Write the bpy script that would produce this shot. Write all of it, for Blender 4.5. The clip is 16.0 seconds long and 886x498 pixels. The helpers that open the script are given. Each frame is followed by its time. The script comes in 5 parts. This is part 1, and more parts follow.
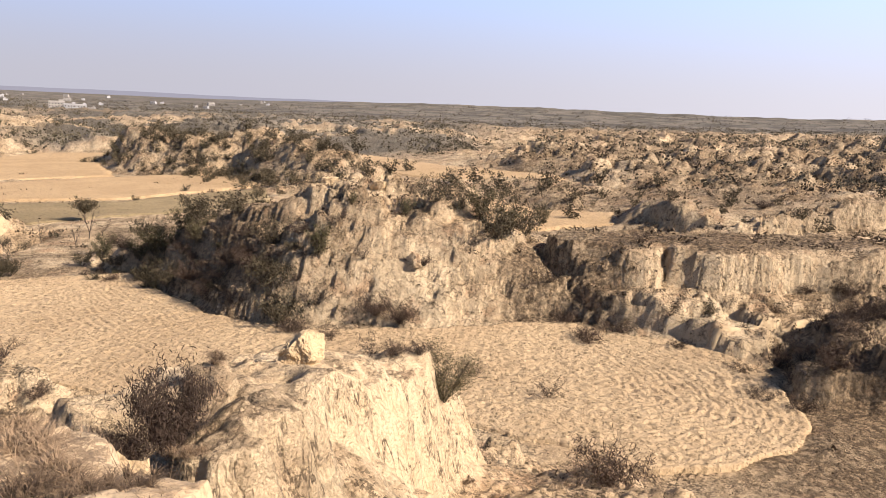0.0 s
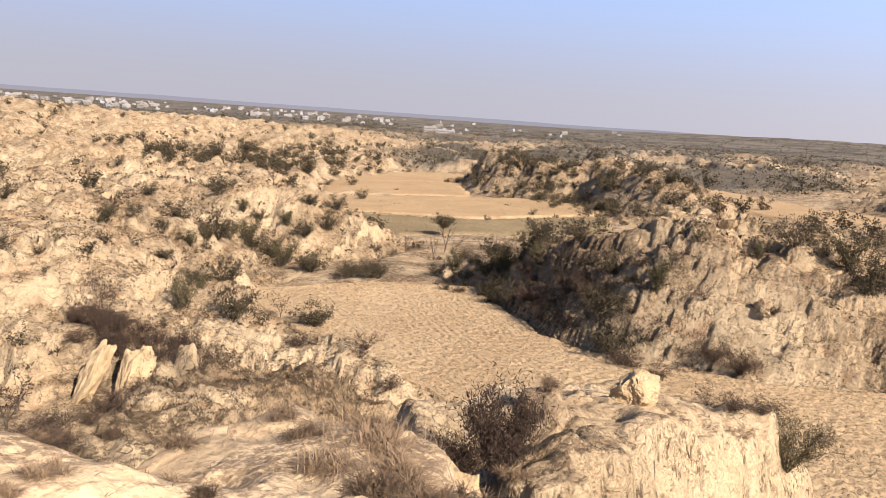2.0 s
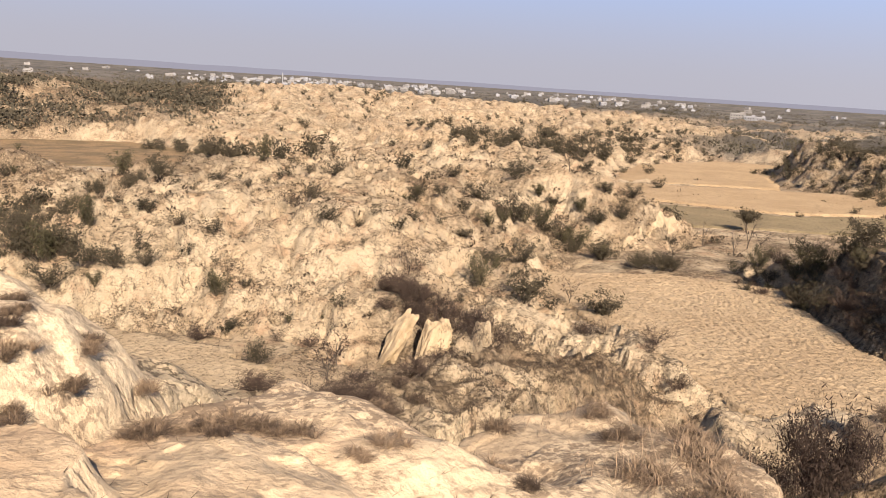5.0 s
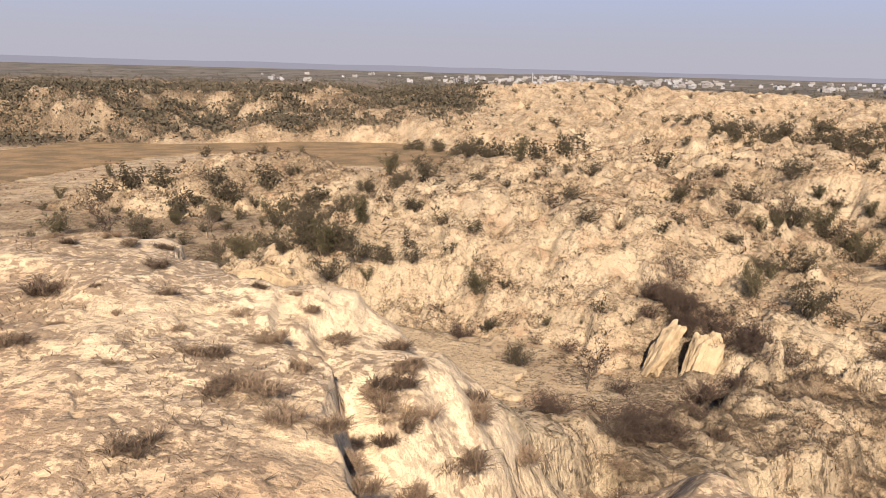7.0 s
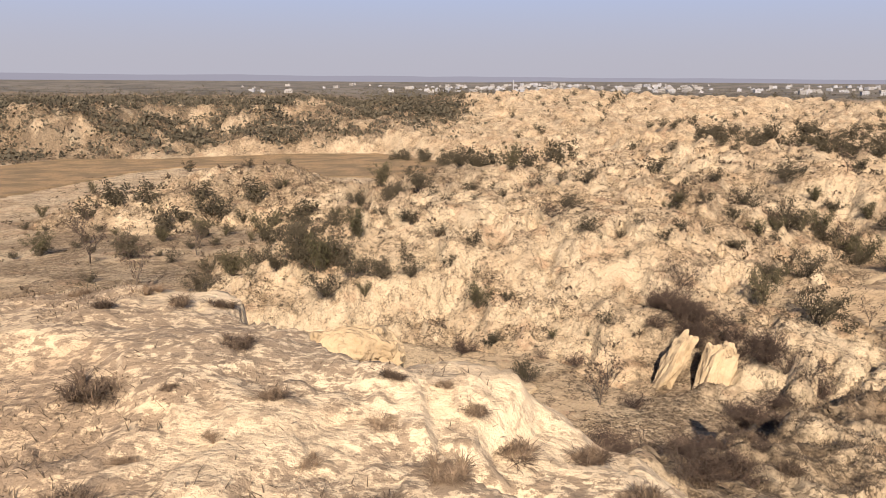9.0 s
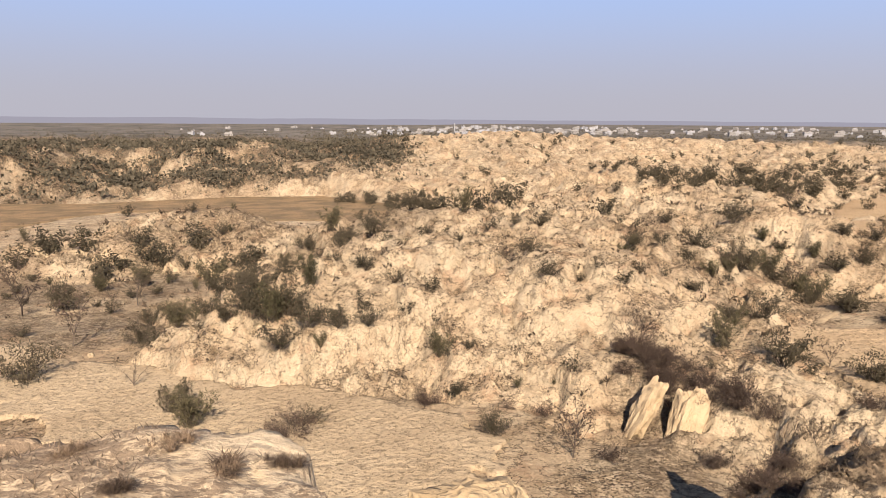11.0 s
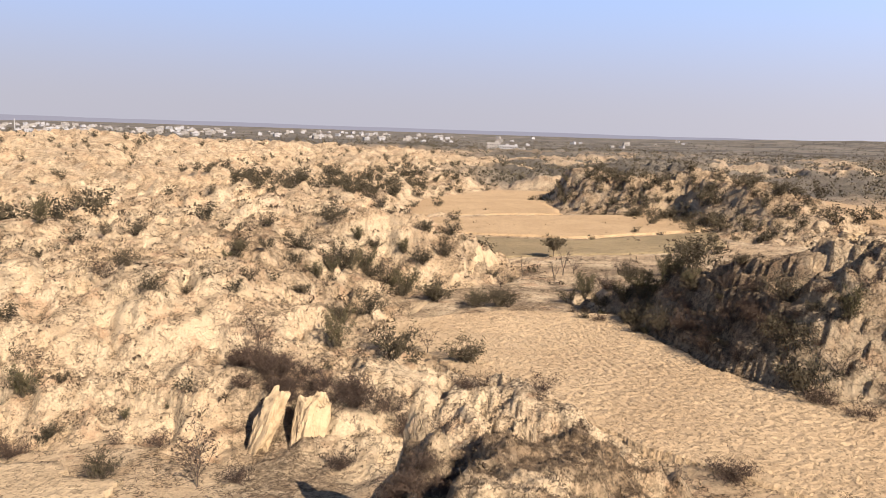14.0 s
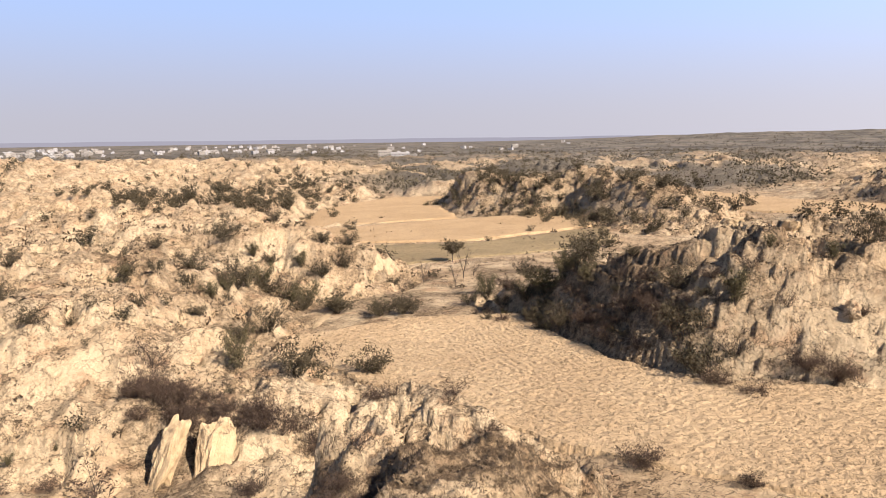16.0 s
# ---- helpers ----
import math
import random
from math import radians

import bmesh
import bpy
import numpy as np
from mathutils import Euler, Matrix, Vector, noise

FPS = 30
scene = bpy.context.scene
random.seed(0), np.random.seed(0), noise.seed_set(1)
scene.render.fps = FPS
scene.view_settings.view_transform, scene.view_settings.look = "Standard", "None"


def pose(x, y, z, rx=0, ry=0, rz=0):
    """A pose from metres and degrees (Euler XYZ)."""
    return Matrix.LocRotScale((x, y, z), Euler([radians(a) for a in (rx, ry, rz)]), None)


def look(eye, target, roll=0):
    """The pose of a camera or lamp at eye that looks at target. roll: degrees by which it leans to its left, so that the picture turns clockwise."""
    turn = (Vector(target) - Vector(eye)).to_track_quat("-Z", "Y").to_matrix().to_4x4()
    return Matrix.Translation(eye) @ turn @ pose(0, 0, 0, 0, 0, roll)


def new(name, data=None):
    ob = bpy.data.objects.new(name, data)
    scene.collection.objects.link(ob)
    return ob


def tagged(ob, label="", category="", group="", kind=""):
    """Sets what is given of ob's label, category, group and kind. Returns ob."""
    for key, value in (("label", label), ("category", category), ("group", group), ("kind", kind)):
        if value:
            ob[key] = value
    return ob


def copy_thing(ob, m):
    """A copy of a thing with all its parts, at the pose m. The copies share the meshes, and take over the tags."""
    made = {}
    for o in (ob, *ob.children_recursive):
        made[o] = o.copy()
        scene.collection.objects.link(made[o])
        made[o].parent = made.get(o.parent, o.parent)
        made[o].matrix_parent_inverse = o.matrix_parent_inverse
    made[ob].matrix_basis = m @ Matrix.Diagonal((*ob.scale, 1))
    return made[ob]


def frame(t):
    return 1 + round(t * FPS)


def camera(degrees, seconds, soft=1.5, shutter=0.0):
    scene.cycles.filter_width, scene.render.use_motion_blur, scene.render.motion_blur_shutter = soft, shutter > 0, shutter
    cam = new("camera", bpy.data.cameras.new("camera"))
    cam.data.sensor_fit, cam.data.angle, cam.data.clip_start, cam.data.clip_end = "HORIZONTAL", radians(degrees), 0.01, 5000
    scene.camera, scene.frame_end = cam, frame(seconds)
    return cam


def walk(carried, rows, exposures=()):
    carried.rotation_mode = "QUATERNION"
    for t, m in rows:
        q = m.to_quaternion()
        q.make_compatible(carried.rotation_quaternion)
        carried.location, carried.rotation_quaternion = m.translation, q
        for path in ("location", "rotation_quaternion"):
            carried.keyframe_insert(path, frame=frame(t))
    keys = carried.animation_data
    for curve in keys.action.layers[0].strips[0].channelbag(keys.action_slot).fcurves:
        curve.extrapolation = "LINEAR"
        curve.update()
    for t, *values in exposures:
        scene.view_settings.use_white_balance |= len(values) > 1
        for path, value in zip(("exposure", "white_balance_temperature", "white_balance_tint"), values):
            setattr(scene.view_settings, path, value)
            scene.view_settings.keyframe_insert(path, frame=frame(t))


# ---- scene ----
# the camera and its walk along the ridge top
cam = camera(59.7, 16.0, soft=0.75)
PATH = [
    (0, (2.147, -2.958, -0.564), (3.83, -1.938, -0.925), 2.7),
    (0.5, (2.195, -2.824, -0.582), (3.697, -1.554, -0.948), 2.6),
    (1, (2.227, -2.709, -0.572), (3.55, -1.252, -0.928), 3.0),
    (1.5, (2.258, -2.615, -0.574), (3.44, -1.038, -0.915), 3.6),
    (2, (2.251, -2.693, -0.551), (3.344, -1.052, -0.888), 4.1),
    (2.5, (2.219, -2.736, -0.571), (3.25, -1.059, -0.923), 4.0),
    (3, (2.233, -2.72, -0.592), (3.189, -1.006, -0.977), 3.8),
    (3.2, (2.225, -2.688, -0.595), (3.142, -0.956, -0.995), 3.9),
    (5.3, (1.926, -2.332, -0.504), (2.243, -0.403, -0.928), 3.5),
    (5.5, (1.841, -2.255, -0.493), (2.093, -0.317, -0.919), 3.2),
    (6, (1.554, -1.898, -0.511), (1.636, 0.054, -0.939), 2.6),
    (6.5, (1.214, -1.516, -0.504), (1.131, 0.434, -0.943), 2.0),
    (7, (0.946, -1.255, -0.47), (0.737, 0.681, -0.926), 1.5),
    (7.5, (0.669, -0.956, -0.469), (0.394, 0.968, -0.938), 0.9),
    (8, (0.344, -0.636, -0.516), (0.073, 1.287, -0.992), 0.6),
    (8.5, (0.067, -0.264, -0.554), (-0.155, 1.669, -1.013), 0.4),
    (8.7, (-0.059, -0.099, -0.543), (-0.258, 1.84, -0.991), 0.4),
    (10.8, (-1.455, 1.529, -0.509), (-1.502, 3.498, -0.854), 0.5),
    (11, (-1.486, 1.724, -0.481), (-1.512, 3.697, -0.809), 0.4),
    (11.5, (-1.726, 2.052, -0.44), (-1.661, 4.03, -0.73), 0.6),
    (12, (-1.847, 2.394, -0.382), (-1.652, 4.368, -0.641), 0.8),
    (12.5, (-1.977, 2.753, -0.339), (-1.623, 4.706, -0.586), 1.1),
    (13, (-2.119, 2.953, -0.291), (-1.574, 4.86, -0.549), 1.5),
    (13.5, (-2.162, 3.213, -0.278), (-1.403, 5.042, -0.56), 1.8),
    (14, (-2.113, 3.396, -0.304), (-1.153, 5.124, -0.608), 1.9),
    (14.5, (-2.163, 3.412, -0.234), (-1.058, 5.048, -0.552), 1.5),
    (15, (-2.241, 3.49, -0.231), (-1.058, 5.071, -0.548), 0.9),
    (15.5, (-2.242, 3.523, -0.271), (-1.045, 5.096, -0.576), 0.2),
    (16, (-1.95, 3.9, -0.38), (-0.767, 5.488, -0.662), -0.7),
]
# the clip's camera closes a little towards the bright clay and opens again
EXPOSURES = [(0, 1.18), (1, 1.14), (3, 1.07), (5.5, 1.01), (7, 0.98), (8.5, 0.99), (11, 1.01), (12.5, 1.06), (14, 1.13), (16, 1.19)]
walk(cam, [(t, look(eye, target, roll)) for t, eye, target, roll in PATH], EXPOSURES)


# ---- daylight: hazy winter sun from the south, high sky ----
SUN_BEARING, SUN_HEIGHT = radians(174), radians(35)
world = bpy.data.worlds.new("world")
scene.world = world
world.use_nodes = True
wn = world.node_tree
sky = wn.nodes.new("ShaderNodeTexSky")
sky.sky_type = "NISHITA"
sky.sun_disc = False
sky.sun_elevation, sky.sun_rotation = SUN_HEIGHT, SUN_BEARING
sky.altitude, sky.air_density, sky.dust_density, sky.ozone_density = 0, 1.0, 0.6, 2.0
# dust haze: grey-lilac on the horizon, turning blue a little above it, thinning overhead, brighter towards the sun
def sky_steps(value, *numbers):
    made = wn.nodes.new("ShaderNodeMapRange")
    made.interpolation_type = "SMOOTHSTEP"
    for n, v in enumerate(numbers):
        made.inputs[n + 1].default_value = v
    wn.links.new(value, made.inputs[0])
    return made.outputs[0]


def sky_mix(fac, a, b, kind="MIX"):
    made = wn.nodes.new("ShaderNodeMix")
    made.data_type, made.blend_type = "RGBA", kind
    for n, v in ((0, fac), (6, a), (7, b)):
        if isinstance(v, (float, tuple)):
            made.inputs[n].default_value = v
        else:
            wn.links.new(v, made.inputs[n])
    return made.outputs[2]


way = wn.nodes.new("ShaderNodeTexCoord").outputs["Generated"]
split = wn.nodes.new("ShaderNodeSeparateXYZ")
wn.links.new(way, split.inputs[0])
sunward = wn.nodes.new("ShaderNodeVectorMath")
sunward.operation = "DOT_PRODUCT"
wn.links.new(way, sunward.inputs[0])
sunward.inputs[1].default_value = (math.sin(SUN_BEARING), math.cos(SUN_BEARING), 0)
haze = sky_mix(sky_steps(split.outputs[2], 0.01, 0.21, 0.0, 1.0), (4.55, 4.45, 5.15, 1), (4.0, 5.5, 9.0, 1))
haze = sky_mix(sky_steps(sunward.outputs["Value"], -1.0, 1.0, 0.0, 1.0), haze, (1.9, 1.85, 1.75, 1), "MULTIPLY")
air = sky_mix(1.0, sky.outputs[0], (0.38, 0.42, 0.55, 1), "MULTIPLY")
haze = sky_mix(sky_steps(split.outputs[2], 0.08, 0.7, 0.95, 0.05), air, haze)
wn.links.new(haze, wn.nodes["Background"].inputs[0])
wn.nodes["Background"].inputs[1].default_value = 0.055
sun_way = Vector((math.sin(SUN_BEARING) * math.cos(SUN_HEIGHT), math.cos(SUN_BEARING) * math.cos(SUN_HEIGHT), math.sin(SUN_HEIGHT)))
sun_data = bpy.data.lights.new("sun", "SUN")
sun_data.energy, sun_data.angle, sun_data.color = 5.0, radians(0.5), (1.0, 0.865, 0.732)
sun = new("sun", sun_data)
sun.matrix_world = look(sun_way * 50, (0, 0, 0))

# ---- the lie of the land ----
def smooth(a, b, x):
    u = np.clip((x - a) / (b - a), 0, 1)
    return u * u * (3 - 2 * u)


def grain(x, y, seed=0):
    """Gradient noise, about -1 to 1, one bump per metre."""
    xi, yi = np.floor(x), np.floor(y)
    fx, fy = x - xi, y - yi
    ix, iy = xi.astype(np.int64), yi.astype(np.int64)
    ux, uy = fx * fx * fx * (fx * (fx * 6 - 15) + 10), fy * fy * fy * (fy * (fy * 6 - 15) + 10)

    def corner(dx, dy):
        h = ((ix + dx) * 374761393 + (iy + dy) * 668265263 + seed * 974711) & 0x7FFFFFFF
        h = ((h ^ (h >> 13)) * 1274126177) & 0x7FFFFFFF
        a = ((h ^ (h >> 16)) & 1023) * (2 * math.pi / 1024)
        return np.cos(a) * (fx - dx) + np.sin(a) * (fy - dy)

    low = corner(0, 0) * (1 - ux) + corner(1, 0) * ux
    high = corner(0, 1) * (1 - ux) + corner(1, 1) * ux
    return 1.5 * (low * (1 - uy) + high * uy)


def layers(x, y, size, octaves=4, seed=0, gain=0.5):
    total, part = 0.0, 1.0
    for n in range(octaves):
        total = total + part * grain(x / size + 17.3 * n, y / size - 9.1 * n, seed + n)
        size, part = size * 0.48, part * gain
    return total


def gullies(x, y, size, octaves=3, seed=0, gain=0.5):
    """Sharp crests with rounded hollows between, 0 to about 1."""
    total, part, sum_ = 0.0, 1.0, 0.0
    for n in range(octaves):
        total = total + part * (1 - np.abs(grain(x / size + 5.7 * n, y / size + 3.9 * n, seed + n)) * 1.5)
        sum_, size, part = sum_ + part, size * 0.47, part * gain
    return np.clip(total / sum_, 0, 1)


def ridge(x, y, spine, width, top_slope, side_slope, cliff=0.0):
    """A ridge along a spine of x, y, z: gently rounded to the width, then a cliff, then falling at the side slope."""
    best = np.full(np.shape(x), -999.0)
    for (x0, y0, z0), (x1, y1, z1) in zip(spine, spine[1:]):
        dx, dy = x1 - x0, y1 - y0
        u = np.clip(((x - x0) * dx + (y - y0) * dy) / (dx * dx + dy * dy), 0, 1)
        d = np.hypot(x - x0 - u * dx, y - y0 - u * dy)
        z = z0 + u * (z1 - z0) - top_slope * np.minimum(d, width) - np.minimum(3 * np.maximum(d - width, 0), cliff) - side_slope * np.maximum(d - width - cliff / 3, 0)
        best = np.maximum(best, z)
    return best


def inside(x, y, outline):
    """Signed distance to an outline: positive inside."""
    far, sign = np.full(np.shape(x), 1e9), np.ones(np.shape(x))
    for n, (x1, y1) in enumerate(outline):
        x0, y0 = outline[n - 1]
        dx, dy = x1 - x0, y1 - y0
        u = np.clip(((x - x0) * dx + (y - y0) * dy) / (dx * dx + dy * dy), 0, 1)
        far = np.minimum(far, np.hypot(x - x0 - u * dx, y - y0 - u * dy))
        cross = ((y0 > y) != (y1 > y)) & (x < (x1 - x0) * (y - y0) / (y1 - y0 + 1e-12) + x0)
        sign = np.where(cross, -sign, sign)
    return -far * sign


def upper(a, b, soft):
    """The higher of two forms, with a soft joint."""
    h = np.clip(0.5 + 0.5 * (a - b) / soft, 0, 1)
    return b + (a - b) * h + soft * h * (1 - h)


FIELD_A = [(25, 66), (34, 64.5), (41, 62), (46, 56.5), (42.5, 48), (40.5, 40), (40.5, 33), (43.5, 27), (47.5, 22.5), (52, 17), (52, 9), (49, 4), (43, 0), (38, 0), (33, 5), (33, 14), (28, 24), (26, 33), (25.5, 41), (24.5, 50)]
BASIN = [(-40, 66), (-27, 58), (-17, 52.5), (-9, 51), (-4, 47), (0.5, 43), (1.5, 38), (-3, 34), (-10, 33), (-18, 38), (-30, 48), (-42, 56)]
FIELD_B = [(70, 152), (103, 139), (124, 128), (108, 101), (80, 105), (64, 124)]
FIELD_E = [(62, 120), (79, 103), (106, 99), (92, 84), (80, 84), (58, 93), (54, 106)]
FIELD_F = [(74, 156), (105, 142), (122, 170), (155, 212), (140, 226), (100, 200), (84, 176)]
FIELD_C = [(212, 162), (176, 102), (165, 66), (152, 58), (142, 90), (160, 125)]
FIELD_D = [(117, 58), (105, 44), (109, 33), (97, 29), (86, 38), (98, 56)]
BROWN = [(-98, 131), (-100, 167), (-100, 198), (-95, 212), (-60, 206), (-45, 180), (-30, 176), (-14, 172), (-14, 215), (-45, 262), (-78, 266), (-118, 244), (-150, 245), (-150, 190), (-120, 140)]
TERRACE = [(58, 21.7), (56, 17.6), (56, 14.5), (56.6, 12.3), (59.2, 11.8), (57.6, 10.9), (58.8, 7.3), (62.6, 4.1), (71, -1.6), (84, -10), (100, -20), (104, -14), (88, -6), (76.4, 0), (75, 4), (71.5, 9), (64, 17.5), (61, 21.8)]
MESA = [(-12, 63), (-7, 62), (0, 61.5), (6, 62), (12.5, 63.5), (18, 74), (26, 92), (38, 101), (40, 106), (28, 114), (10, 108), (-9, 99), (-12, 90), (-9, 78)]


def floor_height(x, y):
    r = np.hypot(x, y)
    z = -16.27 + 0.0327 * 150 * np.tanh(x / 150) - 0.0365 * 420 * np.tanh(y / 420)
    z = z - 2 * smooth(700, 1900, r)
    return z


def land(x, y, fine=True):
    """Height of the ground, and how broken it is (0 flat to 1 badlands)."""
    r = np.hypot(x, y)
    bearing = np.degrees(np.arctan2(x, y))
    wx = x + 1.6 * layers(x, y, 9, 2, 11) * smooth(6, 40, r)
    wy = y + 1.6 * layers(x, y, 9, 2, 23) * smooth(6, 40, r)
    # the mound and the cliff stand in buttresses
    craggy = np.maximum(smooth(27, 12, np.hypot(x - 51, y - 38)), smooth(40, 26, np.hypot((x - 70) * 0.8, y - 5)))
    bend = 0.6 * smooth(6, 40, r) * (1 - 0.65 * craggy)
    wx, wy = wx + bend * layers(x, y, 2.6, 3, 13), wy + bend * layers(x, y, 2.6, 3, 29)
    wx, wy = wx + craggy * (0.4 * layers(x, y, 4.5, 2, 17) + 0.1 * layers(x, y, 1.3, 2, 18)), wy + craggy * (0.4 * layers(x, y, 4.5, 2, 19) + 0.1 * layers(x, y, 1.3, 2, 21))
    base = floor_height(x, y)
    # distant badlands: left scrub plateau, the right-hand maze, the plain with its far wooded rise
    maze = gullies(x, y, 90, 4, 31, 0.55)
    west = smooth(-4, -14, bearing) * smooth(290, 350, r + 34 * layers(x, y, 50, 4, 37)) * smooth(1500, 900, r)
    north = smooth(-12, 0, bearing) * smooth(45, 30, bearing) * smooth(420, 560, r) * smooth(1300, 900, r)
    east = smooth(58, 68, bearing) * smooth(120, 165, r) * smooth(1600, 1100, r)
    north_east = smooth(33, 42, bearing) * smooth(66, 58, bearing) * smooth(230, 320, r) * smooth(1500, 900, r)
    tableland = 6.5 + 19 * maze
    tableland = np.minimum(tableland, 15.5 + 0.25 * (tableland - 15.5))
    hills = west * tableland + north * 9 * maze + east * (0.5 + 6 * maze) + north_east * (1 + 8 * maze)
    z = base + hills
    rise = smooth(38, 62, bearing) * smooth(1300, 2600, r) * smooth(175, 120, bearing)
    z = z + rise * (33 + 8 * layers(x, y, 260, 3, 47)) + 11 * smooth(2200, 4700, r)
    rough = np.clip(west + north + east + north_east, 0, 1)

    forms = []
    # the long hill to the north and its front slopes
    forms.append((ridge(wx, wy, [(-60, 290, -21), (-42, 325, -15), (-2, 396, -8), (30, 415, -7), (70, 395, -8.5), (132, 378, -10), (172, 340, -11.5), (235, 290, -18)], 18, 0.03, 0.11), 2.0))
    forms.append((ridge(wx, wy, [(30, 400, -8), (20, 330, -13), (45, 260, -14.5), (70, 195, -15.2), (60, 150, -17.5)], 16, 0.03, 0.12), 2.0))
    forms.append((ridge(wx, wy, [(150, 350, -11), (125, 270, -14), (100, 215, -16.5)], 14, 0.03, 0.12), 2.0))
    # the pale mesa before it, with its cone and its spur towards the standing stones
    mesa = inside(wx, wy, MESA)
    forms.append((-11.5 + 0.02 * np.maximum(mesa, 0) - 0.37 * np.maximum(-mesa, 0) - 0.012 * np.maximum(-mesa, 0) ** 2, 1.2))
    forms.append((ridge(wx, wy, [(24, 96, -11.6), (33, 93, -11.0), (39.5, 90, -9.6), (44, 87, -11.6), (50, 86, -14.8)], 1.5, 0.3, 0.75), 0.6))
    forms.append((ridge(wx, wy, [(11, 63, -12.3), (15, 54, -13.7), (18, 46, -14.5), (21, 41, -15.2), (22, 34, -15.8)], 3.5, 0.06, 0.4), 1.0))
    # low mounds on the west flat
    forms.append((ridge(wx, wy, [(-60, 112, -19), (-49, 117, -15.6), (-38, 125, -15.2), (-28, 115, -16), (-22, 120, -16.2), (-12, 113, -14.5)], 4, 0.08, 0.4), 1.0))
    forms.append((ridge(wx, wy, [(-26, 79, -18), (-18, 75, -15.2), (-12, 72, -14.0)], 2, 0.1, 0.5), 0.8))
    # the dark-flanked mound across the ploughed field
    forms.append((ridge(wx, wy, [(48.5, 64, -16.5), (48.5, 52, -12.2), (49.5, 43.5, -8.8), (51, 37.4, -6.6), (54.7, 30, -6.4), (56.5, 26, -10)], 1.6, 0.25, 0.78, 0.8), 0.7))
    forms.append((ridge(wx, wy, [(51, 36, -6.9), (46.4, 31.7, -6.2), (45.0, 30.0, -9.5)], 0.9, 0.3, 0.65, 0.8), 0.5))
    forms.append((ridge(wx, wy, [(54, 30, -6.8), (49, 27, -9.2), (46.5, 24, -13.5)], 1.2, 0.3, 0.55, 0.7), 0.6))
    forms.append((ridge(wx, wy, [(54, 31, -7), (64, 40, -8.5), (70, 50, -12)], 3, 0.1, 0.6), 1.0))
    # the flat-topped terrace with its cliff, and the dark hill beside it
    shelf = inside(wx, wy, TERRACE)
    out = np.maximum(-shelf, 0)
    forms.append((-9.8 - 0.25 * smooth(1.2, 0, shelf) - np.minimum(4.0 * out, 2.4) - 0.27 * np.maximum(out - 0.6, 0), 0.35))
    forms.append((ridge(wx, wy, [(46, 2, -14.9), (48.5, -2, -12.3), (49, -8, -10.4), (51, -16, -9)], 1.2, 0.2, 0.75, 1.5), 0.5))
    forms.append((ridge(wx, wy, [(49, -1, -12.6), (55, -1, -12.1), (60, -4, -11.2), (76, -15, -10)], 1.2, 0.2, 0.7, 0.8), 0.6))
    forms.append((ridge(wx, wy, [(114, 70, -13.5), (111, 47, -11.9), (103, 33.5, -9.9), (99, 22.5, -10.3), (95, 13.5, -12), (108, 4, -9.2), (128, -12, -9)], 2.2, 0.1, 0.5, 2.5), 0.7))
    # the scrubby hill behind the stubble fields
    forms.append((ridge(wx, wy, [(112, 84, -13), (122, 99, -9.2), (138, 128, -8.6), (131, 151, -9), (142, 190, -11.5), (170, 240, -15)], 4, 0.12, 0.5), 1.2))
    high, broken = z, rough
    for form, soft in forms:
        broken = np.maximum(broken, smooth(-1.2, 0.6, form - high))
        high = upper(form, high, soft)
    # slopes rise from the edge of the ploughed field, never as one wall
    foot = np.maximum(-inside(x + 0.7 * layers(x, y, 7, 2, 25), y + 0.7 * layers(x, y, 7, 2, 27), FIELD_A), 0)
    bank = base + 0.2 + (1.1 + 0.12 * smooth(18, 26, y)) * foot
    high = np.where(craggy > 0.01, np.minimum(high, bank), high)
    # the ridge underfoot and its two spurs
    hx, hy = x + 0.38 * layers(x, y, 1.5, 3, 15), y + 0.38 * layers(x, y, 1.5, 3, 35)
    # rain flutes in the cliff of the near spur
    fx, fy = x + 0.3 * layers(x, y, 1.9, 2, 15) + 0.16 * layers(x, y, 0.62, 2, 16), y + 0.3 * layers(x, y, 1.9, 2, 35) + 0.16 * layers(x, y, 0.62, 2, 36)
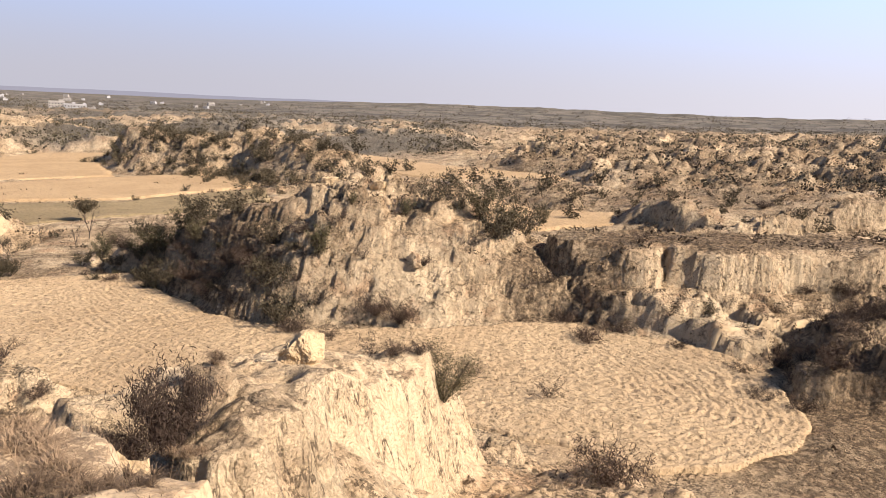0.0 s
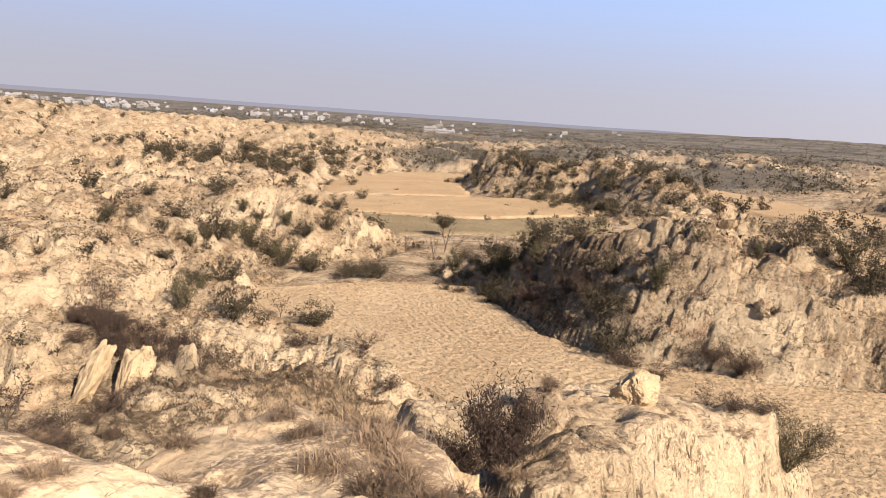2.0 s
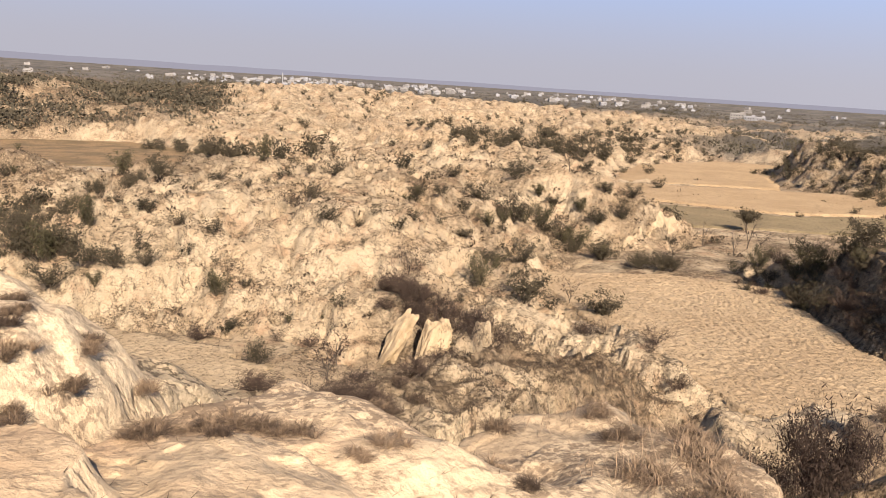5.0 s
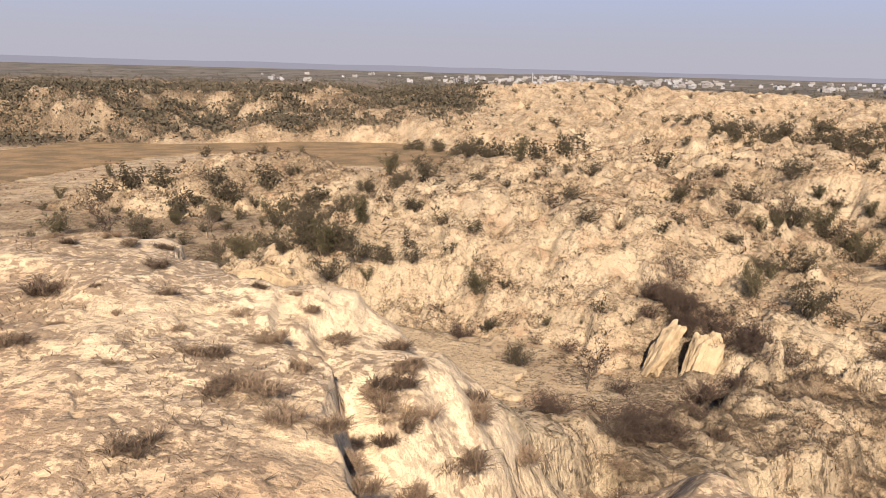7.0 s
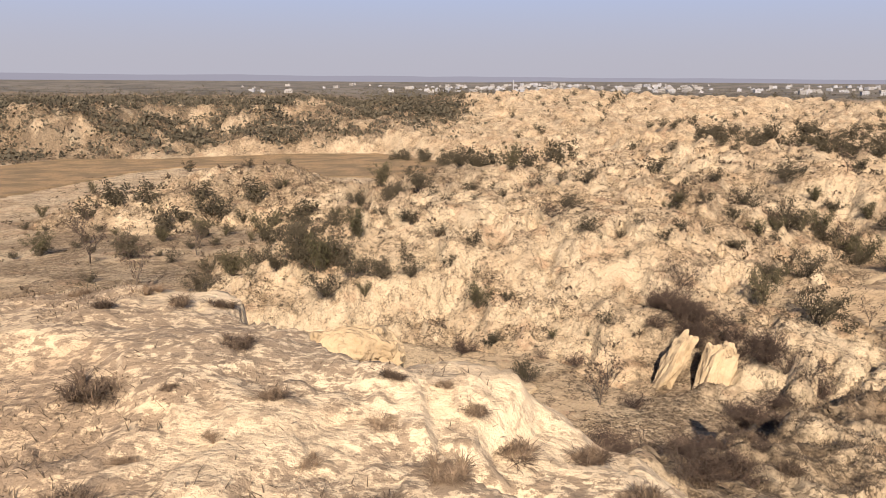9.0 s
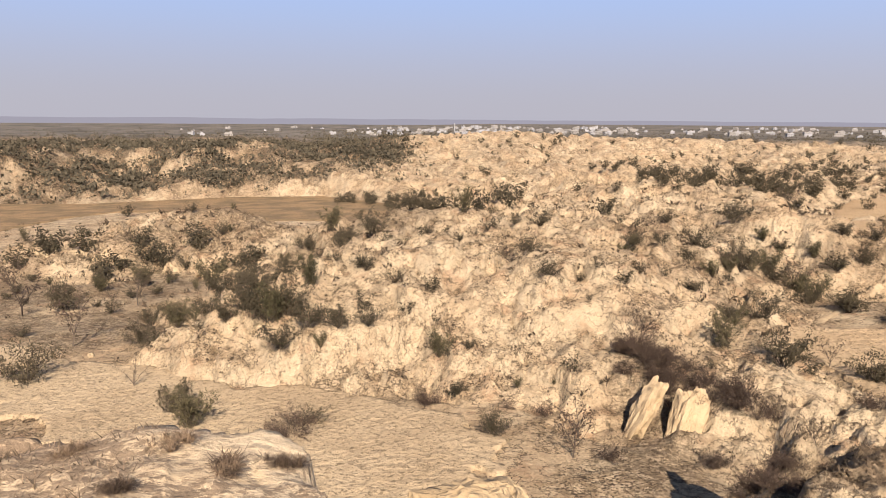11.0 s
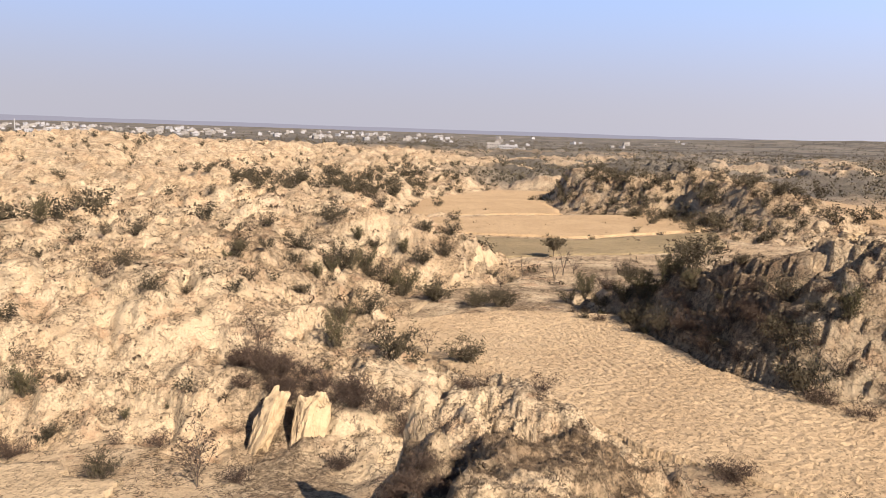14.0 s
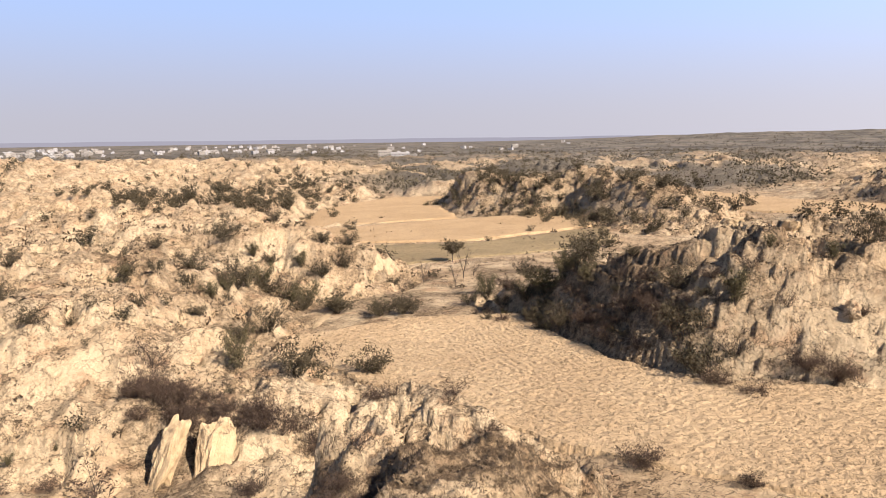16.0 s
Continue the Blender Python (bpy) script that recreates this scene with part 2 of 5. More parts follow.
    home = [
        (ridge(hx, hy, [(6, -22, -3.5), (3, -10, -2.4), (2.2, -3, -2.15), (0, 0.5, -2.05), (-2, 3.5, -1.9), (-3.1, 4.7, -2.0), (-7, 5.3, -2.4), (-14, 6, -3.8), (-26, 6, -6)], 1.05, 0.1, 0.8, 0.45), 0.35),
        (ridge(hx, hy, [(-1.8, 3.5, -1.95), (-0.5, 3.5, -2.0), (-0.05, 3.25, -2.2)], 0.45, 0.15, 1.5), 0.25),
        (ridge(x + 0.45 * (hx - x), y + 0.45 * (hy - y), [(-2, 4, -2.3), (-1.4, 8.6, -4.1), (1.5, 12.5, -6.8), (4.6, 17, -8.8), (8.0, 21.5, -9.8), (12, 22.6, -9.4), (15.5, 21.6, -10.7), (20, 25, -13.8)], 0.9, 0.25, 0.75, 1.0), 0.35),
        (ridge(hx, hy, [(2.2, -3, -2.2), (3.5, 0.5, -2.75), (4.4, 2.3, -3.12)], 1.35, 0.17, 0.8, 0.4), 0.4),
        (ridge(hx, hy, [(1.2, -1, -2.18), (1.6, 0.8, -2.35), (2.0, 1.7, -2.55)], 0.9, 0.14, 0.75), 0.4),
        (ridge(hx, hy, [(4, 2, -4.6), (7.3, 4.6, -6.3), (10, 6, -5.4)], 1.2, 0.1, 0.8), 0.5),
        (ridge(fx, fy, [(9.6, 5.8, -4.6), (14.5, 8.0, -6.2), (18.5, 9.2, -7.3), (21.5, 10, -8.6)], 1.7, 0.12, 0.6, 3.0), 0.15),
        (ridge(fx, fy, [(10.2, 6.3, -4.5), (9.1, 4.8, -4.4), (8.5, 3.9, -4.8)], 0.4, 0.2, 1.0, 2.2), 0.1),
        (ridge(hx, hy, [(3.5, 13, -7.4), (8.5, 17.5, -8.2), (10.8, 20.5, -8.8), (13.5, 22.5, -9.8)], 1.5, 0.1, 0.75, 0.6), 0.4),
        (ridge(fx, fy, [(10.8, 27.6, -11.2), (10.0, 26.4, -10.5), (9.0, 24.3, -9.9), (8.2, 22, -9.0)], 0.35, 0.25, 0.9, 2.4), 0.15),
        (ridge(x, y, [(3, -6, -2.6), (9, -3, -5.2), (16, 1, -8.2), (22, 4, -11)], 2.5, 0.15, 0.8), 0.8),
    ]
    for form, soft in home:
        broken = np.maximum(broken, smooth(-1.0, 0.6, form - high))
        high = upper(form, high, soft)
    high = high - 0.7 * smooth(1.8, 0.4, np.hypot(x - 8.7, y - 5.8))
    cleft = smooth(1.5, 0.3, np.abs(x - 7.1 - 0.3 * (y - 24) + 0.4 * layers(x, y, 2.5, 2, 99))) * smooth(20.5, 23, y) * smooth(31, 27, y)
    high = high - 2.4 * cleft
    # fields and flats stay flat
    level = np.maximum.reduce([smooth(-1.2, 0.6, inside(x, y, f)) for f in (FIELD_A, BASIN)])
    for f in (FIELD_B, FIELD_C, FIELD_D, FIELD_E, FIELD_F, BROWN):
        level = np.maximum(level, smooth(-6, 2, inside(x, y, f)))
    high = high + (base - high) * level
    broken = broken * (1 - level)
    if fine:
        near = smooth(15, 5, r)
        calm = (1 - 0.7 * smooth(34, 18, r)) * (1 - 0.9 * smooth(0.4, 2.0, shelf))
        cut = broken * calm * (1 - 0.9 * near) * (1 - 0.65 * craggy)
        patch = smooth(-0.25, 0.5, layers(x, y, 26, 2, 59)) * (1 - 0.6 * smooth(30, 14, np.hypot(x - 51, y - 38)))
        summit = smooth(26, 10, np.hypot(x - 51, y - 38))
        knob = (smooth(-0.16, 0.3, layers(wx, wy, 7.5, 3, 61)) - 0.5) * (1 - 0.8 * summit)
        lump = smooth(-0.14, 0.26, layers(wx, wy, 2.6, 3, 63)) - 0.5
        crumb = 0.3 - np.abs(layers(wx, wy, 3.4, 3, 73)) * 0.8 - np.abs(layers(x, y, 1.5, 2, 75)) * 0.5
        high = high + cut * (0.9 * layers(wx, wy, 13, 3, 57) + (0.15 + 0.75 * patch) * knob + 0.34 * patch * lump + 0.45 * crumb)
        high = high - cut * 0.9 * (1 - 0.7 * craggy) * (1 - gullies(wx, wy, 6.5, 2, 65))
        high = high + summit * cut * (0.2 - 0.5 * np.abs(layers(wx, wy, 5, 3, 93)))
        scarp = smooth(-0.12, 0.14, layers(wx, wy, 2.4, 2, 94)) * 0.30 + smooth(-0.12, 0.16, layers(x, y, 1.1, 2, 95)) * 0.13
        high = high + cut * (0.35 + 0.65 * smooth(-0.3, 0.3, layers(x, y, 12, 2, 96))) * (scarp - 0.25)
        crest = gullies(wx, wy, 9.5, 3, 201, 0.5)
        dell = np.abs(layers(wx, wy, 4.2, 3, 205))
        high = high + cut * smooth(14, 30, r) * (1 - 0.7 * craggy) * (1.5 * (crest - 0.68) + 0.75 * (0.28 - dell))
        strata = high * 3.1 + 2.2 * layers(x, y, 9, 2, 91)
        high = high + np.maximum(cut * (0.16 + 0.2 * summit), 0.2 * broken * craggy * (1 - smooth(0.2, 1.0, shelf))) * np.sin(strata) * (1 - 0.5 * smooth(150, 400, r))
        # ledges of harder clay step the slopes
        sway = 0.8 * layers(x, y, 4.5, 3, 98)
        q = (high + sway) / 1.25
        stepped = (np.floor(q) + smooth(0.2 + 0.25 * craggy, 0.62 - 0.02 * craggy, q - np.floor(q))) * 1.25 - sway
        high = high + np.maximum(cut * 0.4 * smooth(-0.2, 0.35, layers(x, y, 10, 2, 92)) * smooth(300, 150, r), 0.75 * broken * craggy * (1 - smooth(0.2, 1.0, shelf))) * (stepped - high)
        q = (high + 2.2 * layers(x, y, 14, 3, 88)) / 3.2
        stepped = (np.floor(q) + smooth(0.25, 0.6, q - np.floor(q))) * 3.2 - 2.2 * layers(x, y, 14, 3, 88)
        high = high + cut * 0.6 * smooth(130, 220, r) * smooth(800, 600, r) * (stepped - high)
        rubble = smooth(9, 5, np.hypot((x - 11) / 1.2, y - 19.5))
        high = high + rubble * (0.15 - 0.4 * np.abs(layers(x, y, 2.2, 3, 97)) - 0.2 * np.abs(layers(x, y, 0.8, 2, 90)))
        high = high + cut * smooth(60, 250, r) * (3.0 * (gullies(x, y, 32, 3, 67) - 0.62) + 2.4 * patch * (smooth(-0.05, 0.15, layers(wx, wy, 21, 3, 69)) - 0.5) + 1.8 * (0.3 - np.abs(layers(wx, wy, 12, 3, 77))))
        high = high + broken * (1 - 0.8 * near) * (0.12 * lump - 0.14 * np.abs(layers(x, y, 0.8, 2, 79)))
        high = high + near * (0.022 * (smooth(-0.06, 0.06, layers(x, y, 0.7, 3, 207)) - 0.5) + 0.012 * layers(x, y, 0.28, 2, 208))
        high = high + (0.008 + 0.05 * broken * (1 - 0.85 * near)) * layers(x, y, 0.9, 3, 83)
        high = high + (1 - level) * (0.2 - 0.12 * near) * layers(x, y, 6, 2, 89)
    return high, broken


# ---- materials ----
def material(name, rough=0.9):
    m = bpy.data.materials.new(name)
    m.use_nodes = True
    n = m.node_tree.nodes
    b = n["Principled BSDF"]
    b.inputs["Roughness"].default_value = rough
    b.inputs["Specular IOR Level"].default_value = 0.15
    return m, m.node_tree, b


def node(tree, kind, **values):
    made = tree.nodes.new(kind)
    for key, value in values.items():
        made.inputs[key.replace("_", " ")].default_value = value
    return made


def noise_of(tree, where, scale, detail=4.0, rough=0.55, stretch=None):
    """A noise in world metres; stretch squeezes it along an axis."""
    if stretch:
        mapping = tree.nodes.new("ShaderNodeMapping")
        mapping.inputs["Scale"].default_value = stretch
        tree.links.new(where, mapping.inputs[0])
        where = mapping.outputs[0]
    made = node(tree, "ShaderNodeTexNoise", Scale=scale, Detail=detail, Roughness=rough)
    tree.links.new(where, made.inputs["Vector"])
    return made.outputs["Fac"]


def steps(tree, value, low, high, a=0.0, b=1.0):
    made = tree.nodes.new("ShaderNodeMapRange")
    made.interpolation_type = "SMOOTHSTEP"
    for n, v in enumerate((low, high, a, b)):
        made.inputs[n + 1].default_value = v
    tree.links.new(value, made.inputs[0])
    return made.outputs[0]


def math_of(tree, kind, a, b):
    made = tree.nodes.new("ShaderNodeMath")
    made.operation = kind
    for n, v in enumerate((a, b)):
        if isinstance(v, (int, float)):
            made.inputs[n].default_value = v
        else:
            tree.links.new(v, made.inputs[n])
    return made.outputs[0]


def blend(tree, fac, a, b, kind="MIX"):
    made = tree.nodes.new("ShaderNodeMix")
    made.data_type, made.blend_type = "RGBA", kind
    for n, v in ((0, fac), (6, a), (7, b)):
        if isinstance(v, (int, float)):
            made.inputs[n].default_value = v
        elif isinstance(v, tuple):
            made.inputs[n].default_value = (*v, 1)
        else:
            tree.links.new(v, made.inputs[n])
    return made.outputs[2]


def relief(tree, bsdf, *heights):
    """Bumps, each a (value, metres) pair."""
    last = None
    for value, metres in heights:
        made = node(tree, "ShaderNodeBump", Strength=1.0, Distance=metres)
        tree.links.new(value, made.inputs["Height"])
        if last:
            tree.links.new(last, made.inputs["Normal"])
        last = made.outputs[0]
    tree.links.new(last, bsdf.inputs["Normal"])


CLAY, CLAY_DEEP, SAND, RED_EARTH = (0.66, 0.512, 0.335), (0.47, 0.328, 0.195), (0.58, 0.42, 0.258), (0.46, 0.285, 0.168)
STRAW, LITTER_AND_SHADE = (0.25, 0.168, 0.094), (0.072, 0.050, 0.032)


def earth(name):
    m, t, b = material(name, 0.95)
    geo = t.nodes.new("ShaderNodeNewGeometry")
    where, up = geo.outputs["Position"], t.nodes.new("ShaderNodeSeparateXYZ")
    t.links.new(geo.outputs["Normal"], up.inputs[0])
    steep = steps(t, up.outputs[2], 0.90, 0.62)
    broken = t.nodes.new("ShaderNodeAttribute")
    broken.attribute_name = "broken"
    scrub = t.nodes.new("ShaderNodeAttribute")
    scrub.attribute_name = "scrub"
    wide = noise_of(t, where, 0.09, 4)
    mid = noise_of(t, where, 0.55, 5, 0.6)
    small = noise_of(t, where, 3.2, 5, 0.65)
    tiny = noise_of(t, where, 14, 4, 0.6)
    runnel = noise_of(t, where, 2.2, 4, 0.6, (1, 1, 0.36))
    chips = t.nodes.new("ShaderNodeTexVoronoi")
    chips.inputs["Scale"].default_value = 1.15
    chips.inputs["Detail"].default_value = 3.0
    chips.inputs["Roughness"].default_value = 0.6
    chips.inputs["Randomness"].default_value = 1.0
    bent = t.nodes.new("ShaderNodeVectorMath")
    bent.operation = "ADD"
    t.links.new(where, bent.inputs[0])
    wobble = node(t, "ShaderNodeTexNoise", Scale=1.3, Detail=4.0)
    t.links.new(where, wobble.inputs["Vector"])
    t.links.new(wobble.outputs["Color"], bent.inputs[1])
    t.links.new(bent.outputs[0], chips.inputs["Vector"])
    colour = blend(t, steps(t, wide, 0.35, 0.65), CLAY, SAND)
    colour = blend(t, steps(t, noise_of(t, where, 0.33, 5, 0.62), 0.53, 0.66, 0, 0.7), colour, RED_EARTH)
    colour = blend(t, steps(t, mid, 0.46, 0.7, 0, 0.6), colour, CLAY_DEEP)
    # bare washed patches lie between stretches grown over with dry grass mats, tufts and litter
    flat = math_of(t, "SUBTRACT", 1.0, steep)
    mottle = noise_of(t, where, 1.5, 7, 0.72)
    speck = noise_of(t, where, 6.5, 4, 0.65)
    crusted = t.nodes.new("ShaderNodeAttribute")
    crusted.attribute_name = "crusted"
    loose = math_of(t, "SUBTRACT", 1.0, math_of(t, "MULTIPLY", crusted.outputs["Fac"], 0.9))
    grit = noise_of(t, where, 11, 6, 0.72)
    grown = steps(t, math_of(t, "SUBTRACT", noise_of(t, where, 0.24, 6, 0.68), math_of(t, "MULTIPLY", steep, 0.05)), 0.45, 0.54)
    thick = math_of(t, "MULTIPLY", steps(t, noise_of(t, where, 0.16, 4, 0.6), 0.32, 0.66), math_of(t, "ADD", 0.45, math_of(t, "MULTIPLY", flat, 0.55)))
    colour = blend(t, math_of(t, "MULTIPLY", math_of(t, "MULTIPLY", grown, loose), math_of(t, "MULTIPLY", steps(t, mottle, 0.42, 0.56), math_of(t, "ADD", 0.3, math_of(t, "MULTIPLY", thick, 0.5)))), colour, STRAW)
    # dark specks paint both small weeds and the shade among clods
    speckled = math_of(t, "MULTIPLY", loose, math_of(t, "ADD", 0.16, math_of(t, "MULTIPLY", grown, math_of(t, "ADD", 0.45, math_of(t, "MULTIPLY", thick, 0.4)))))
    colour = blend(t, math_of(t, "MULTIPLY", speckled, steps(t, speck, 0.54, 0.58)), colour, LITTER_AND_SHADE)
    colour = blend(t, math_of(t, "MULTIPLY", speckled, steps(t, noise_of(t, where, 2.3, 5, 0.66), 0.585, 0.615)), colour, LITTER_AND_SHADE)
    # thin crack lines, with the shade inside them put into the colour
    crack_shade = math_of(t, "ABSOLUTE", math_of(t, "SUBTRACT", noise_of(t, where, 0.62, 6, 0.62), 0.5), 0)
    colour = blend(t, math_of(t, "MULTIPLY", math_of(t, "MULTIPLY", loose, steps(t, crack_shade, 0.016, 0.006)), 0.75), colour, LITTER_AND_SHADE)
    colour = blend(t, math_of(t, "MULTIPLY", scrub.outputs["Fac"], 0.6), colour, (0.18, 0.122, 0.072))
    weeds = math_of(t, "MULTIPLY", scrub.outputs["Fac"], steps(t, math_of(t, "ADD", small, math_of(t, "MULTIPLY", mottle, 0.5)), 0.64, 0.86))
    colour = blend(t, weeds, colour, LITTER_AND_SHADE)
    colour = blend(t, math_of(t, "MULTIPLY", crusted.outputs["Fac"], steps(t, grit, 0.52, 0.62, 0.0, 0.5)), colour, (0.17, 0.12, 0.076))
    mat_noise = noise_of(t, where, 13.0, 6, 0.72)
    mats = t.nodes.new("ShaderNodeAttribute")
    mats.attribute_name = "mats"
    laid = steps(t, math_of(t, "ADD", mat_noise, math_of(t, "MULTIPLY", mats.outputs["Fac"], 0.13)), 0.55, 0.60)
    laid = math_of(t, "MULTIPLY", laid, steps(t, mats.outputs["Fac"], 0.0, 0.5, 0.0, 0.8))
    colour = blend(t, laid, colour, blend(t, noise_of(t, where, 22, 4), (0.27, 0.19, 0.122), (0.15, 0.104, 0.068)))
    # bare washed faces
    face = math_of(t, "MULTIPLY", steep, steps(t, runnel, 0.35, 0.6))
    colour = blend(t, math_of(t, "MULTIPLY", face, math_of(t, "SUBTRACT", 0.6, math_of(t, "MULTIPLY", scrub.outputs["Fac"], 0.5))), colour, (0.62, 0.49, 0.325))
    colour = blend(t, steps(t, tiny, 0.3, 0.75, 0.0, 0.15), colour, (0.17, 0.12, 0.075))
    # upright rain fissures split the cliffs, their dark shade put into the colour
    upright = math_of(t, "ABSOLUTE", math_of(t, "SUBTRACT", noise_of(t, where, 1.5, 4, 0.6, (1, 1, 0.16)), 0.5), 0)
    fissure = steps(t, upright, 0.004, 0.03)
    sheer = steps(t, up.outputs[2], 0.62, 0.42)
    fissure_shade = math_of(t, "MULTIPLY", math_of(t, "MULTIPLY", sheer, steps(t, small, 0.46, 0.56)), steps(t, upright, 0.02, 0.008, 0.0, 0.8))
    colour = blend(t, fissure_shade, colour, (0.10, 0.07, 0.045))
    # wooded plain: base colour greyed with distance to imitate haze
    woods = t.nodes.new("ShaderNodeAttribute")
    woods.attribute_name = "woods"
    hazed_plain = blend(t, steps(t, noise_of(t, where, 0.012, 5, 0.6), 0.38, 0.62), (0.075, 0.069, 0.059), (0.17, 0.147, 0.12))
    colour = blend(t, woods.outputs["Fac"], colour, hazed_plain)
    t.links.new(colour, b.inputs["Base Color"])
    relief(t, b, (math_of(t, "MULTIPLY", mid, loose), 0.5), (math_of(t, "MULTIPLY", chips.outputs["Distance"], loose), 0.28), (math_of(t, "MULTIPLY", mottle, loose), 0.42), (math_of(t, "MULTIPLY", small, loose), 0.2),
           (math_of(t, "MULTIPLY", fissure, math_of(t, "MULTIPLY", loose, sheer)), 0.12), (math_of(t, "MULTIPLY", tiny, loose), 0.03), (mat_noise, 0.010), (grit, 0.016), (noise_of(t, where, 38, 4), 0.006))
    return m


def tilth(name, pale, deep):
    m, t, b = material(name, 0.95)
    where = t.nodes.new("ShaderNodeNewGeometry").outputs["Position"]
    wide, small, tiny = noise_of(t, where, 0.12, 4), noise_of(t, where, 2.4, 5, 0.65), noise_of(t, where, 9, 4)
    colour = blend(t, steps(t, wide, 0.40, 0.62), pale, deep)
    colour = blend(t, steps(t, noise_of(t, where, 0.5, 5, 0.65), 0.52, 0.7, 0, 0.35), colour, tuple(0.7 * v for v in deep))
    # dark specks put the small shadows of clods into the soil colour
    colour = blend(t, steps(t, small, 0.5, 0.68, 0, 0.75), colour, tuple(0.5 * v for v in deep))
    colour = blend(t, steps(t, noise_of(t, where, 4.6, 4, 0.6), 0.57, 0.62, 0, 0.65), colour, tuple(0.28 * v for v in deep))
    t.links.new(colour, b.inputs["Base Color"])
    relief(t, b, (small, 0.2), (tiny, 0.05))
    return m


EARTH = earth("clay_earth")
TILTH = tilth("ploughed_clay", (0.445, 0.325, 0.197), (0.40, 0.286, 0.17))
TILTH_PALE = tilth("cracked_pale_clay", (0.47, 0.355, 0.222), (0.40, 0.295, 0.18))
STUBBLE = tilth("stubble", (0.46, 0.32, 0.18), (0.41, 0.28, 0.155))
FALLOW = tilth("fallow_grass", (0.30, 0.225, 0.125), (0.24, 0.18, 0.10))
RUST = tilth("dry_brown_grass", (0.30, 0.196, 0.103), (0.18, 0.126, 0.07))


def sheet(name, x, y, z, close, mat, label, category, attributes=()):
    """A sheet of quads over a grid of rows and columns."""
    rows, cols = x.shape
    index = np.arange(rows * cols).reshape(rows, cols)
    right = np.roll(index, -1, 1) if close else index[:, 1:]
    left = index if close else index[:, :-1]
    quads = np.stack([left[:-1], right[:-1], right[1:], left[1:]], -1).reshape(-1, 4)
    mesh = bpy.data.meshes.new(name)
    mesh.vertices.add(rows * cols)
    mesh.vertices.foreach_set("co", np.stack([x, y, z], -1).astype(np.float32).ravel())
    mesh.loops.add(quads.size)
    mesh.loops.foreach_set("vertex_index", quads.astype(np.int32).ravel())
    mesh.polygons.add(len(quads))
    mesh.polygons.foreach_set("loop_start", np.arange(0, quads.size, 4, dtype=np.int32))
    mesh.polygons.foreach_set("use_smooth", np.ones(len(quads), bool))
    mesh.update(calc_edges=True)
    for key, values in attributes:
        mesh.attributes.new(key, "FLOAT", "POINT").data.foreach_set("value", values.astype(np.float32).ravel())
    mesh.materials.append(mat)
    return tagged(new(name, mesh), label, category, kind="structure")


# ---- the ground, one sheet from underfoot to the horizon, finer near the ridge ----
def scrub_cover(x, y):
    r, bearing = np.hypot(x, y), np.degrees(np.arctan2(x, y))
    west = smooth(-3, -10, bearing) * smooth(262, 288, r) * (1 - 0.7 * smooth(0.36, 0.5, layers(x, y, 19, 4, 193))) * (1 - 0.7 * smooth(0.2, 0.4, layers(x, y, 13, 3, 197)))
    east = 0.6 * smooth(60, 68, bearing) * smooth(75, 110, r) * (1 - 0.8 * smooth(0.1, 0.3, layers(x, y, 22, 3, 199)))
    knoll = np.maximum(0.95 * smooth(10, 6, np.hypot((x - 12) / 1.2, y - 20)), 0.8 * smooth(5.5, 3, np.hypot(x - 6, y - 13.5))) * smooth(0.7, -0.1, layers(x, y, 3, 3, 239))
    mound = smooth(10, 5, np.hypot(x - 43, (y - 48) * 0.6)) * 0.85
    mound = np.maximum(mound, 0.36 * smooth(20, 13, np.hypot(x - 51, y - 33)) * smooth(0.35, -0.25, layers(x, y, 5, 4, 237)))
    west = np.maximum(west, 0.4 * smooth(-3, -10, bearing) * smooth(262, 288, r) * smooth(0.4, 0.0, layers(x, y, 11, 3, 247)))
    hill = smooth(30, 16, np.hypot(x - 128, (y - 130) * 0.45)) * 0.45
    ledge = smooth(6, 2.5, np.hypot(x - 7.5, y - 5)) * 0.3
    far = smooth(600, 1100, r)
    shelf_top = 1.0 * smooth(0.3, 2.0, inside(x, y, TERRACE))
    crust = smooth(0.0, 0.5, layers(x, y, 1.3, 3, 191) + 0.35 * smooth(1.0, -2.5, x)) * smooth(12, 7, r) * 0.1
    gully = smooth(3.2, 1.2, np.abs(x - 8.5 - 0.1 * (y - 30))) * smooth(19, 23, y) * smooth(56, 46, y) * 0.5
    # on the dark hill and terrace corner the scrub tint also paints their shade
    dark_hill = smooth(11, 6, np.hypot((x - 55) * 0.5, y + 6)) * 0.9
    bank = np.maximum(smooth(7, 3, np.hypot(x - 54, y - 18)) * 0.9, 0.75 * smooth(9, 5, np.hypot((x - 40) * 0.8, y + 4)))
    flat_land = 0.5 * smooth(1.0, 0.75, np.hypot((x + 42) / 45, (y - 96) / 38)) * smooth(0.35, -0.1, layers(x, y, 16, 3, 233))
    fallow = 0.55 * smooth(1.0, 0.7, np.hypot((x - 47) / 24, (y - 74) / 13)) * smooth(0.4, -0.1, layers(x, y, 9, 3, 235))
    valley = 0.95 * smooth(-14, -11, bearing) * smooth(-2, -5.5, bearing) * smooth(285, 330, r)
    saddle = 0.6 * smooth(1.0, 0.5, np.hypot((x - 24) / 16, (y - 78) / 24)) * smooth(0.15, -0.25, layers(x, y, 8, 3, 245))
    return np.clip(np.maximum.reduce([valley, saddle, flat_land, fallow, west, east * 0.9, knoll, mound, hill, ledge, far, gully, dark_hill, bank, crust, shelf_top]), 0, 1)


